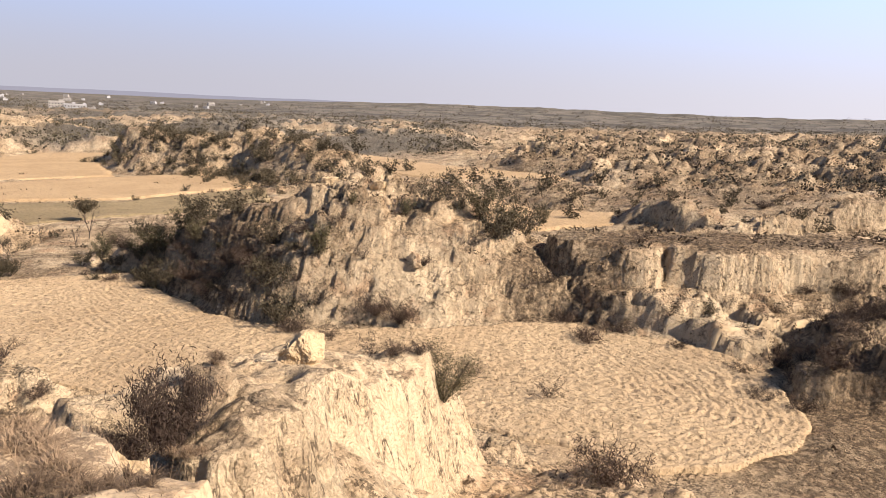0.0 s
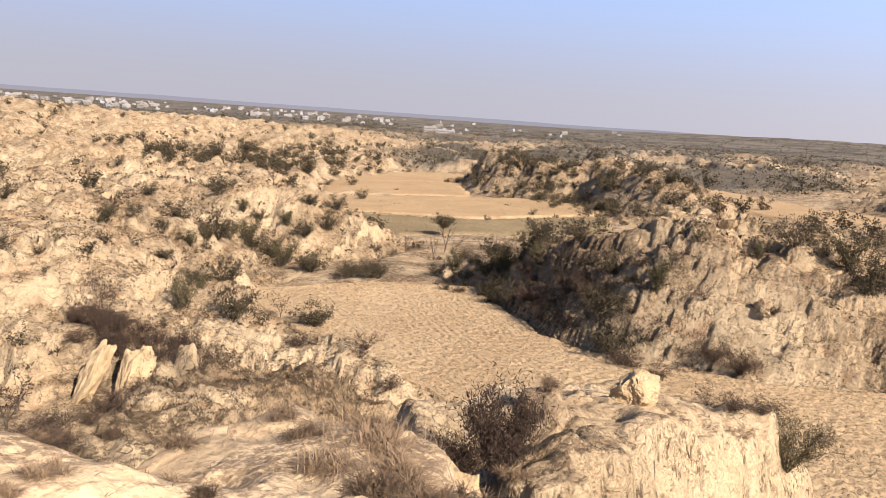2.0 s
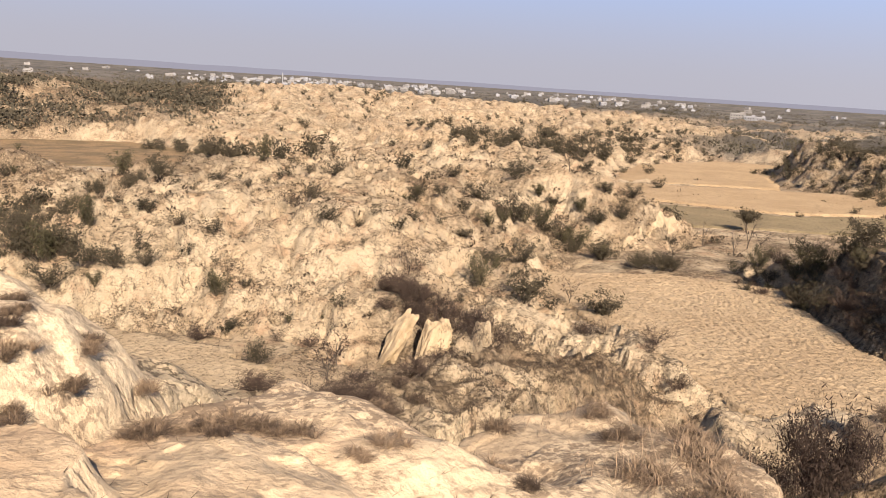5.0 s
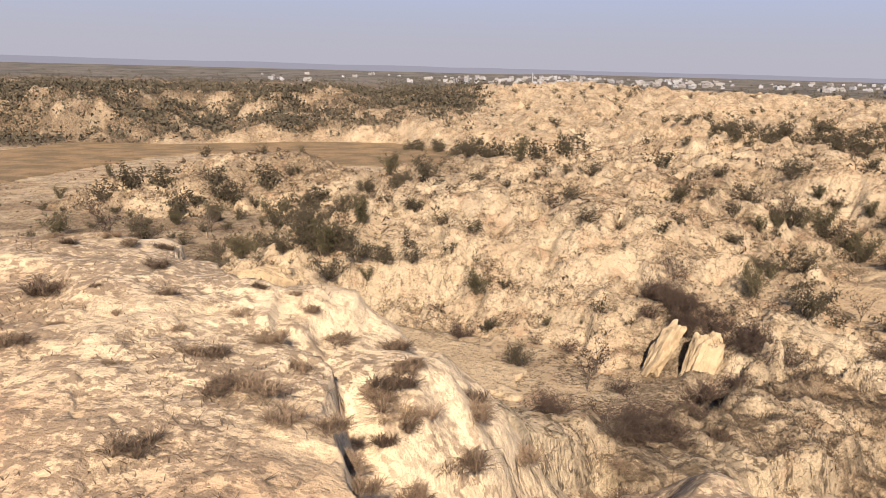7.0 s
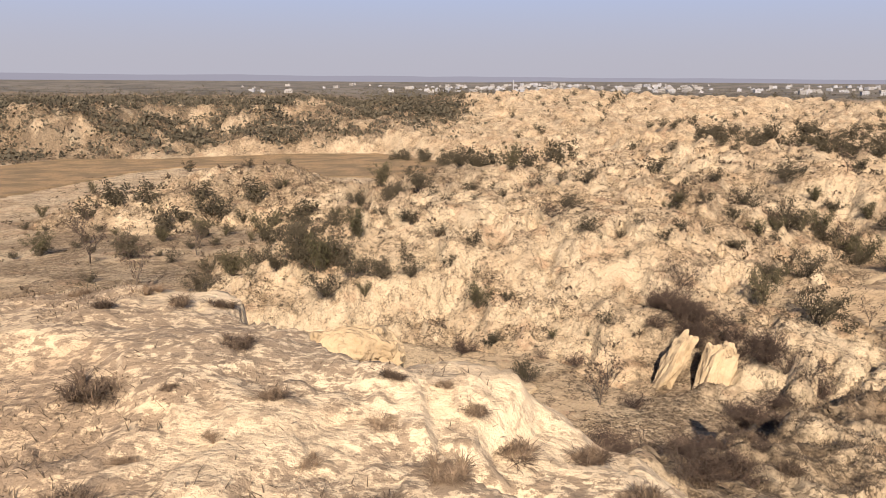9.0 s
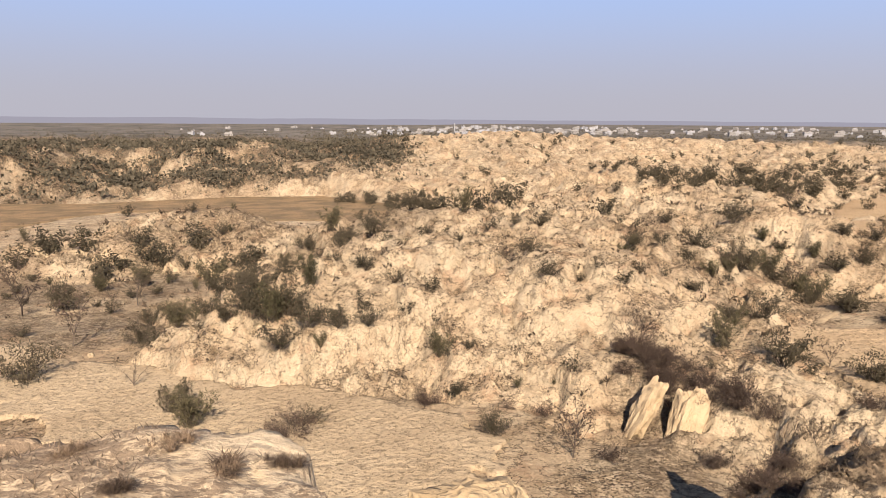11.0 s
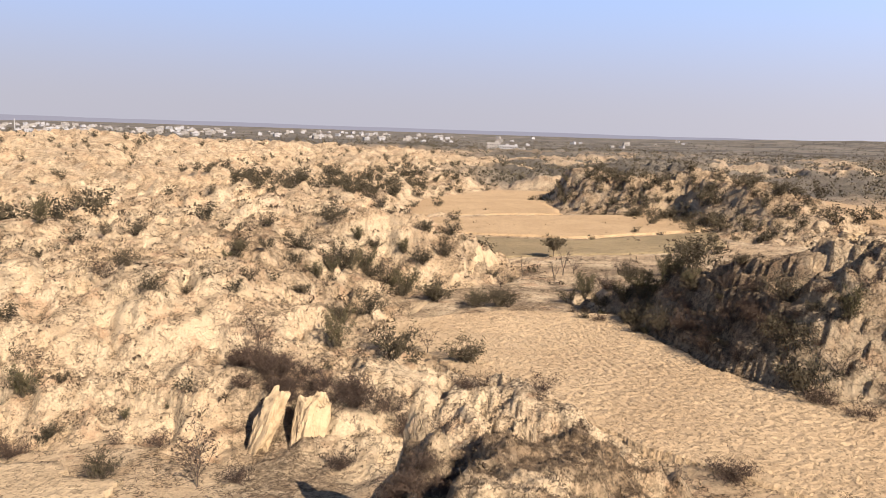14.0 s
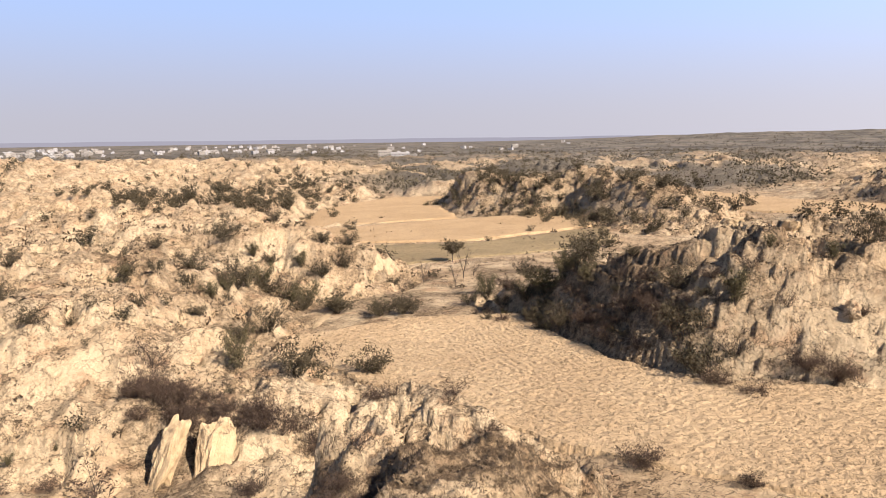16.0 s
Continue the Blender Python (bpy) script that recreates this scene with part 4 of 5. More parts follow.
tree_kind = shrub("acacia_tree", 31, 11, 0.9, 3, LEAF, 1700, 0.06, 0.040, "small acacia tree with a rounded dark crown", "tree", 0.014, 0.34, low=0.42, aspect=0.85)
far_kind = shrub("shrub", 41, 9, 0.9, 1, LEAF, 380, 0.085, 0.068, "dark shrub dotted over a pale hillside", "shrub", 0.012, low=0.05)

near_thorn = shrub("dry_bush", 14, 46, 0.9, 4, DRY_LEAF, 9000, 0.06, 0.03, "dense dark dome of dead thorn beside a clay wall", "bush", 0.006, slim=0.16, low=0.02, aspect=1.0)
feathery = shrub("shrub", 5, 22, 0.5, 4, LEAF_GREEN, 4200, 0.05, 0.022, "feathery dull green bush on the spur edge", "shrub", 0.007, low=0.08, aspect=0.9, slim=0.18)
rng = random.Random(5)
for x, y, h in LEAFY:
    r = math.hypot(x, y)
    put(far_kind if r > 100 else feathery if r < 30 else leafy_kinds[rng.randrange(4)], x, y, min(h, 3.3), rng, 1.0)
for x, y, h in DRY:
    put(dry_kinds[rng.randrange(3)], x, y, max(0.8 * h, 0.5), rng, 1.1)
for x, y, h in BARE:
    put(bare_kinds[rng.randrange(2)], x, y, h, rng, 1.0)
# dark weeds and dead thorn on the shaded side of the second spur
for n in range(80):
    u = rng.random()
    put(dry_kinds[n % 3], 2.5 + 5.2 * u + rng.uniform(-1.6, 1.2), 13.5 + 9.5 * u + rng.uniform(-1, 1.5), rng.uniform(0.25, 0.85), rng, 1.1)
put(tree_kind, 63.2, 89.2, 3.6, rng, 0.85)
put(near_thorn, 8.45, 4.85, 1.45, rng, 0.72)
put(near_thorn, 7.9, 5.2, 0.9, rng, 0.9)
for x, y, h in [(35.5, 72.5, 1.6), (37.7, 67.7, 1.5), (50.7, 66.8, 2.4), (47, 56.6, 2.2), (66.1, 70.1, 3.0), (47.2, 49.1, 3.0), (95, 89.3, 2.0), (33.7, 76.8, 2.0), (46.3, 64.3, 1.6), (45.9, 58.7, 1.8), (45.8, 53.1, 2.0), (82.6, 83.4, 2.5), (41.6, 70, 1.3)]:
    put(leafy_kinds[rng.randrange(4)], x, y, h, rng, 1.0)
for x, y, h in [(44, 73, 2.6), (52, 74, 3.0), (58, 78, 2.4), (48, 79, 2.2)]:
    put(bare_kinds[rng.randrange(2)], x, y, h, rng, 1.0)
# the dark strip of thorn above the leaning slabs
for n in range(13):
    u = (n + 0.5) / 13
    put(dry_kinds[1 if n % 3 else 0], 10.2 + 2.6 * u * u + rng.uniform(-0.9, 0.9), 51 - 8 * u, rng.uniform(0.9, 1.8), rng, 0.8)
# thickets in the saddle east of the pale slope
for x, y, h in [(23.2, 74.2, 1.8), (25.4, 75.8, 1.6), (28.7, 78.7, 2), (32.5, 82.2, 2.2), (33.5, 78.4, 2.2), (37.1, 83.6, 2), (34.8, 86.1, 1.8), (35.5, 72.6, 2), (41.5, 81.7, 2), (15.4, 73.4, 1.2), (40.5, 84.8, 1.8), (31.1, 90.8, 2), (44.1, 84.7, 2), (69.4, 161.2, 3), (20, 59, 1.6), (18.6, 57.5, 1.4), (38, 80.4, 2.2), (33.2, 87.7, 1.8)]:
    put(far_kind if y > 110 else leafy_kinds[rng.randrange(4)], x, y, h, rng, 1.15)
# dense thorn on the shaded flank of the mound and along the gullies
for n in range(36):
    u = n / 36
    put(dry_kinds[n % 2] if n % 3 else leafy_kinds[n % 4], 43.0 + rng.uniform(-2.2, 2.6) + 2 * u, 33 + 28 * u + rng.uniform(-1, 1), rng.uniform(0.5, 1.3), rng, 1.0)
for n in range(70):
    x, y = rng.uniform(-75, -10), rng.uniform(58, 128)
    if inside(np.array([x]), np.array([y]), BASIN)[0] < -1:
        put(leafy_kinds[rng.randrange(4)], x, y, rng.uniform(0.9, 2.3), rng)


def thicket(name, label, spots):
    """Uncounted small shrubs, joined: each turned and sized on its own."""
    leaf = far_kind.children[1].data
    shape = np.empty(len(leaf.vertices) * 3, np.float32)
    leaf.vertices.foreach_get("co", shape)
    shape = shape.reshape(-1, 3)
    gen = np.random.default_rng(len(spots))
    verts = []
    for x, y, h in spots:
        turn = gen.uniform(0, 6.283)
        c, s_ = math.cos(turn), math.sin(turn)
        pick = gen.permutation(len(shape) // 4)[: int(len(shape) / 4 * min(1, 0.35 + 0.3 * h))]
        v = shape.reshape(-1, 4, 3)[pick].reshape(-1, 3) * h
        verts.append(np.stack([x + c * v[:, 0] - s_ * v[:, 1], y + s_ * v[:, 0] + c * v[:, 1], height(x, y) - 0.05 + v[:, 2]], -1))
    verts = np.concatenate(verts)
    faces = np.arange(len(verts)).reshape(-1, 4).tolist()
    return tagged(new(name, raw_mesh(name, verts, faces, LEAF)), label, "shrubs", kind="stuff")


def spread(count, x0, x1, y0, y1, low, high, steepest=0.55):
    """Random places on broken ground in a stretch of the plan."""
    spots = []
    while len(spots) < count:
        x, y = rng.uniform(x0, x1), rng.uniform(y0, y1)
        if land(np.array([x]), np.array([y]))[1][0] > steepest:
            spots.append((x, y, rng.uniform(low, high)))
    return spots


HILL_CLUMPS = [(80, 216), (61, 224), (61, 197), (85, 200), (79, 179), (114, 238), (122, 235), (55, 198), (61, 213), (67, 190), (77, 190), (104, 211), (3, 101), (-5, 192), (-14, 216), (-29, 230), (39, 361), (50, 239)]
thicket("hillside_shrubs", "dark shrubs dotted over the long pale hill", spread(170, -45, 190, 130, 420, 1.2, 3.0)
        + [(x + rng.gauss(0, 7), y + rng.gauss(0, 5), rng.uniform(1.6, 4.2)) for x, y in HILL_CLUMPS for n in range(9)])
thicket("mesa_shrubs", "small dark shrubs dotted over pale clay slopes", spread(150, -22, 60, 38, 135, 0.4, 1.3))
thicket("field_edge_shrubs", "dark shrubs along the scrubby hill and banks", [(114 + 26 * u + rng.uniform(-11, 9), 84 + 100 * u, rng.uniform(0.8, 2.8)) for u in (rng.random() for n in range(190))]
        + [(114 + 26 * u + rng.uniform(-16, -4), 84 + 100 * u, rng.uniform(0.6, 1.9)) for u in (rng.random() for n in range(110))]
        + [(96 + 30 * rng.random() + 12 * u, -6 + 72 * u, rng.uniform(1.0, 2.4)) for u in (rng.random() for n in range(50))])
thicket("field_margin_shrubs", "low shrubs between fallow fields", [(rng.uniform(28, 60), rng.uniform(67, 84), rng.uniform(0.3, 1.1)) for n in range(30)])
for kind in leafy_kinds + dry_kinds + bare_kinds + [tree_kind, far_kind, near_thorn, feathery]:
    for ob in (*kind.children_recursive, kind):
        bpy.data.objects.remove(ob)

# ---- dry grass ----
def tuft(seed, blades):
    """A mop of short curling blades from a few crowns."""
    rng = random.Random(seed)
    verts, faces = [], []
    crowns = [Vector((rng.uniform(-0.45, 0.45), rng.uniform(-0.35, 0.35), 0)) for n in range(7)]
    for n in range(blades):
        turn, lean = rng.uniform(0, 6.283), min(abs(rng.gauss(0.75, 0.55)), 1.7)
        out = Vector((math.cos(turn), math.sin(turn), 0))
        side = Vector((-out.y, out.x, 0)) * rng.uniform(0.005, 0.011)
        root = rng.choice(crowns) + out * rng.uniform(0, 0.1) + Vector((0, 0, -0.04))
        length, k = rng.uniform(0.25, 0.8), len(verts)
        rise = length / (1 + 0.7 * lean)
        mid = root + out * lean * length * 0.25 + Vector((0, 0, rise * 0.6))
        over = mid + out * (0.12 + lean * 0.3) * length * 0.6 + Vector((rng.gauss(0, 0.05), rng.gauss(0, 0.05), rise * 0.18))
        tip = over + out * (0.05 + lean * 0.16) * length * 0.6 + Vector((rng.gauss(0, 0.09), rng.gauss(0, 0.09), -rise * rng.uniform(0.05, 0.5)))
        tip.z = max(tip.z, 0.02)
        verts += [root - side, root + side, mid - side * 0.9, mid + side * 0.9, over - side * 0.7, over + side * 0.7, tip]
        faces += [(k, k + 1, k + 3, k + 2), (k + 2, k + 3, k + 5, k + 4), (k + 4, k + 5, k + 6)]
    thing = tagged(new("grass_tuft"), "tuft of bleached dry grass on bare clay", "grass tuft", "dry grass tufts on the ridge")
    part("blade_clump", raw_mesh("blade_clump", verts, faces, TUFT_GRASS), thing)
    return thing


tuft_kinds = [tuft(n, 600) for n in range(3)]
for x, y, h in TUFTS:
    put(tuft_kinds[rng.randrange(3)], x, y, min(h * 0.62, 0.26), rng, 1.6, 0.02)
for n in range(230):
    x, y = rng.uniform(-6, 5.2), rng.uniform(-0.5, 7.5)
    if height(x, y) > -3.4 and layers(np.array([x]), np.array([y]), 0.9, 3, 211)[0] + 0.3 > rng.random():
        put(tuft_kinds[rng.randrange(3)], x, y, rng.uniform(0.06, 0.19), rng, 1.8, 0.02)
# grass fringes the rim of the ledge
for n in range(16):
    u = rng.random()
    put(tuft_kinds[rng.randrange(3)], 0.9 + 2.0 * u + rng.uniform(-0.2, 0.2), 1.9 - 0.2 * u + rng.uniform(-0.35, 0.45), rng.uniform(0.08, 0.16), rng, 1.6, 0.02)
# grass hangs in the fold under the ridge edge
for n in range(12):
    u = n / 11
    put(tuft_kinds[rng.randrange(3)], 0.2 + 0.55 * u + rng.uniform(-0.12, 0.12), 3.0 - 1.8 * u, rng.uniform(0.12, 0.2), rng, 1.2, 0.02)
for n in range(16):
    x, y = rng.uniform(-0.5, 1.7), rng.uniform(1.3, 3.7)
    if layers(np.array([x]), np.array([y]), 0.8, 2, 215)[0] > -0.15:
        put(tuft_kinds[rng.randrange(3)], x, y, rng.uniform(0.06, 0.14), rng, 1.7, 0.02)
for kind in tuft_kinds:
    for ob in (*kind.children_recursive, kind):
        bpy.data.objects.remove(ob)


def litter(name, label, count, area, size, seed, mat, cover, flat=0.6, slim=0.09):
    """Loose blades or twigs strewn over the ground, in one object."""
    gen = np.random.default_rng(seed)
    x, y = gen.uniform(area[0], area[1], count * 4), gen.uniform(area[2], area[3], count * 4)
    keep = cover(x, y) > gen.uniform(0, 1, count * 4)
    x, y = x[keep][:count], y[keep][:count]
    z = land(x, y)[0]
    turn, length = gen.uniform(0, 2 * math.pi, len(x)), size * gen.uniform(0.4, 1.3, len(x))
    rise = np.abs(gen.normal(0, 1 - flat, len(x)))
    dx, dy, dz = np.cos(turn), np.sin(turn), rise
    wide = size * slim
    a = np.stack([x - dy * wide, y + dx * wide, z - 0.01], -1)
    b = np.stack([x + dy * wide, y - dx * wide, z - 0.01], -1)
    c = np.stack([x + dx * length, y + dy * length, z + 0.015 + dz * length], -1)
    verts = np.stack([a, b, c], 1).reshape(-1, 3)
    faces = [(3 * n, 3 * n + 1, 3 * n + 2) for n in range(len(x))]
    return tagged(new(name, raw_mesh(name, verts, faces, mat)), label, "dry grass", kind="stuff")


def patchy(x, y):
    return smooth(-0.05, 0.55, layers(x, y, 0.9, 3, 211) + 0.5 * layers(x, y, 3.5, 2, 213)) * smooth(11, 7, np.hypot(x, y))


litter("dry_grass", "thin bleached grass strewn over the ridge", 42000, (-8, 8, -4, 9), 0.045, 3, GRASS, lambda x, y: 0.15 * patchy(x, y) + 0.85 * mat_cover(x, y) * patchy(x, y), 0.8, 0.06)
litter("dry_litter", "brown crumbled grass lying on the clay crust", 30000, (-8, 8, -4, 9), 0.06, 8, WEED, lambda x, y: (0.1 + 0.9 * mat_cover(x, y)) * patchy(x, y), 0.85, 0.08)
litter("dry_twigs", "thin brown twigs scattered on the clay crust", 1100, (-8, 8, -4, 9), 0.12, 5, WEED, lambda x, y: 0.2 + 0.8 * patchy(x, y), 0.9, 0.022)
litter("straw_grass", "tangle of pale straw stems on the ledge", 5000, (2.5, 8, -1, 7), 0.17, 6, GRASS,
       lambda x, y: (0.2 + 0.8 * smooth(-0.2, 0.3, layers(x, y, 1.1, 3, 219))) * smooth(1.7, 0.8, np.hypot(x - 5.3, y - 2.9)), 0.3, 0.018)
litter("dry_weeds", "mat of dry brown weeds on the spurs", 60000, (2, 24, 8, 30), 0.13, 4, WEED,
       lambda x, y: (0.25 + 0.75 * smooth(-0.1, 0.4, layers(x, y, 1.6, 3, 217))) * smooth(9, 5, np.hypot((x - 11) / 1.2, y - 19.5)), 0.45, 0.07)


# ---- distant scrub, uncounted ----
def far_scrub(count, seed, turns_, reach_, size):
    gen = np.random.default_rng(seed)
    bearing, r = np.radians(gen.uniform(*turns_, count * 6)), np.exp(gen.uniform(math.log(reach_[0]), math.log(reach_[1]), count * 6))
    x, y = r * np.sin(bearing), r * np.cos(bearing)
    deg = np.degrees(bearing)
    cover = np.clip(0.95 * np.maximum(scrub_cover(x, y) ** 1.5, 0.8 * wooded(x, y)) * (0.3 + 0.7 * smooth(900, 500, r)) + 0.04, 0, 1) * (0.25 + smooth(-0.3, 0.5, layers(x, y, 45, 3, 221)))
    cover = np.maximum(cover, 0.8 * smooth(-12, -9, deg) * smooth(-2, -6, deg) * smooth(330, 420, r))
    flat = np.maximum.reduce([inside(x, y, f) for f in (FIELD_A, FIELD_B, FIELD_C, FIELD_D, FIELD_E, FIELD_F, BROWN, BASIN)])
    keep = (cover > gen.uniform(0, 1, count * 6)) & (flat < -0.5)
    x, y, r = x[keep][:count], y[keep][:count], r[keep][:count]
    z, n = land(x, y)[0], len(x)
    h = gen.uniform(0.8, 2.9, n) * size * (1 + 1.4 * smooth(400, 1500, r))
    leaf = 9
    c = np.stack([x, y, z], -1)[:, None] + gen.normal(0, 1, (n, leaf, 3)) * h[:, None, None] * (0.42, 0.42, 0.22) + np.stack([0 * h, 0 * h, h * 0.4], -1)[:, None]
    a = gen.normal(0, 1, (n, leaf, 3))
    a /= np.linalg.norm(a, axis=-1, keepdims=True)
    b = np.cross(a, gen.normal(0, 1, (n, leaf, 3)))
    b /= np.linalg.norm(b, axis=-1, keepdims=True)
    s = (h[:, None] * gen.uniform(0.10, 0.24, (n, leaf)))[..., None]
    verts = np.stack([c - a * s, c + b * s * 0.7, c + a * s, c - b * s * 0.7], 2).reshape(-1, 3)
    faces = np.arange(n * leaf * 4).reshape(-1, 4).tolist()
    return tagged(new("distant_scrub", raw_mesh("distant_scrub", verts, faces, SCRUB)), "dark thorn scrub spread over distant slopes", "scrub", kind="stuff")


far_scrub(9000, 9, (-42, -2), (262, 620), 1.4)
far_scrub(3000, 10, (58, 94), (150, 900), 0.62)
far_scrub(6000, 11, (-42, 30), (300, 2800), 1.2)
far_scrub(9500, 12, (24, 94), (240, 2600), 1.0)


def speckle(count, seed):
    """Small dry weeds and thorn seedlings dotted over the broken slopes."""
    gen = np.random.default_rng(seed)
    bearing, r = np.radians(gen.uniform(-40, 93, count * 5)), gen.uniform(13, 210, count * 5)
    x, y = r * np.sin(bearing), r * np.cos(bearing)
    z, broken = land(x, y)
    cover = (0.12 + 0.88 * smooth(-0.1, 0.45, layers(x, y, 6, 3, 231))) * (0.1 + 0.9 * broken) * (0.45 + 0.55 * scrub_cover(x, y))
    flat = np.maximum(inside(x, y, FIELD_A), inside(x, y, BASIN))
    keep = (cover > gen.uniform(0, 1, count * 5)) & (flat < -0.3) & (np.hypot((x - 16) / 1.6, y - 8) > 5)
    x, y, z, r = (v[keep][:count] for v in (x, y, z, r))
    n, leaf = len(x), 8
    h = gen.uniform(0.06, 0.2, n) * (0.45 + 0.55 * smooth(14, 45, r)) * (1 + 2.0 * smooth(25, 160, r)) * (1 + 1.2 * (gen.uniform(0, 1, n) > 0.9))
    way = gen.normal(0, 1, (n, leaf, 3)) + (0, 0, 0.5)
    way /= np.linalg.norm(way, axis=-1, keepdims=True)
    side = np.cross(way, gen.normal(0, 1, (n, leaf, 3)))
    side /= np.linalg.norm(side, axis=-1, keepdims=True)
    root = np.stack([x, y, z + 0.25 * h], -1)[:, None] + gen.normal(0, 0.4, (n, leaf, 3)) * h[:, None, None] * (1, 1, 0.6)
    s = h[:, None, None] * gen.uniform(0.3, 0.7, (n, leaf, 1))
    verts = np.stack([root - way * s * 0.5, root + side * s * 0.3, root + way * s * 0.9, root - side * s * 0.3], 2).reshape(-1, 3)
    faces = np.arange(n * leaf * 4).reshape(-1, 4).tolist()
    return tagged(new("dry_weeds", raw_mesh("dry_weeds", verts, faces, WEED)), "small dry weeds dotted over the clay slopes", "weeds", kind="stuff")


speckle(30000, 15)


# ---- clay pinnacles, paths ----
def clay(name):
    m, t, b = material(name, 0.95)
    where = t.nodes.new("ShaderNodeNewGeometry").outputs["Position"]
    mid, fine_, streak = noise_of(t, where, 1.4, 5, 0.6), noise_of(t, where, 9, 4), noise_of(t, where, 5, 4, 0.6, (1, 1, 0.2))
    colour = blend(t, steps(t, mid, 0.38, 0.68), (0.44, 0.33, 0.20), (0.33, 0.24, 0.14))
    colour = blend(t, steps(t, streak, 0.58, 0.75, 0, 0.45), colour, (0.22, 0.155, 0.095))
    t.links.new(colour, b.inputs["Base Color"])
    relief(t, b, (mid, 0.2), (streak, 0.03), (fine_, 0.05))
    return m


PALE_CLAY = clay("pale_pinnacle_clay")


def pinnacle(x, y, wide, deep, tall, lean_x, lean_y, turn, seed, label, sharp=0.5, top=None):
    """A leaning slab of hard clay, cracked and pitted, rounded off at its top and sunk in the slope."""
    off = Vector((seed * 7.1, seed * 3.3, seed * 1.7))
    bm = bmesh.new()
    bmesh.ops.create_icosphere(bm, subdivisions=5, radius=1.0)
    for v in bm.verts:
        p = v.co.copy()
        box = max(abs(p.x), abs(p.y), abs(p.z))
        p = p * (0.45 + 0.55 / box)
        warp = Vector((noise.noise(p * 0.9 + off), noise.noise(p * 0.9 - off), noise.noise(p * 0.9 + off * 2)))
        crag = 0.5 - abs(noise.noise(p * 1.6 + off)) * 1.5
        chip = 0.25 - abs(noise.noise(Vector((p.x * 5, p.y * 5, p.z * 2.2)) + off))
        p = p + warp * 0.42
        p = p * (1 + 0.20 * crag + 0.08 * chip + 0.05 * noise.noise(p * 9 + off))
        u = 0.5 * (p.z + 1)
        slim = 1.15 - 0.75 * sharp * max(u, 0)
        v.co = Vector((p.x * slim * wide * 0.5 + lean_x * u * tall, p.y * slim * deep * 0.5 + lean_y * u * tall, (u - 0.25) * tall))
    mesh = bpy.data.meshes.new("clay_pinnacle")
    bm.to_mesh(mesh)
    bm.free()
    mesh.materials.append(EARTH if 12 < y < 30 else PALE_CLAY)
    ob = tagged(new("clay_pinnacle", mesh), label, "clay pinnacle", "clay pinnacles standing out of the slopes")
    ob.matrix_world = pose(x, y, height(x, y) if top is None else top - 0.8 * tall, 0, 0, turn)
    return ob


pinnacle(8.7, 43.2, 1.0, 1.4, 2.9, 0.55, 0.15, 8, 1, "leaning slab of bare cream clay above a gully", 0.15, -14.9)
pinnacle(10.3, 41.4, 1.1, 1.3, 4.2, 0.42, 0.35, 0, 2, "cracked cream clay slab beside dark thorn bushes", -0.35, -15.2)
pinnacle(16.0, 10.1, 1.1, 1.0, 1.4, 0.05, 0.0, 40, 4, "pale clay stump on the edge of the spur", 0.35, -6.95)
pinnacle(51.3, 37.8, 1.5, 1.1, 0.8, 0.0, 0.0, -35, 5, "whitish clay cap on top of the mound", 0.4)
pinnacle(52.6, 34.2, 0.6, 1.3, 0.9, -0.2, -0.3, 20, 6, "white clay rib on the mound", 0.5)
pinnacle(47.8, 26.9, 1.0, 1.0, 1.0, 0.0, 0.1, 10, 7, "pale clay stump on the sunlit face", 0.5)
pinnacle(10.9, 21.4, 0.8, 0.8, 2.2, 0.1, 0.0, 60, 8, "dark weathered clay point among dry weeds", 0.5, -8.75)
pinnacle(10.1, 26.5, 0.6, 1.5, 2.2, 0.15, 0.2, 20, 9, "tan clay blade above the dark gully", 0.5, -10.2)
pinnacle(12.7, 6.4, 0.7, 0.6, 0.6, 0.05, 0.0, 25, 23, "rounded cream clay block on the spur crest", 0.2)
pinnacle(6.9, 3.9, 0.5, 0.6, 1.0, 0.0, 0.0, 20, 11, "small rounded cream clay block in dry grass", 0.3)
pinnacle(-1.35, 5.35, 0.62, 0.4, 0.42, 0.0, 0.0, 15, 13, "cracked cream clay block below the ridge edge", 0.2, -2.3)

m, t, b = material("trodden_sand", 0.95)
where = t.nodes.new("ShaderNodeNewGeometry").outputs["Position"]
t.links.new(blend(t, steps(t, noise_of(t, where, 1.5, 5), 0.35, 0.7), (0.43, 0.325, 0.20), (0.33, 0.24, 0.145)), b.inputs["Base Color"])
relief(t, b, (noise_of(t, where, 5, 4), 0.05))
TRODDEN = m


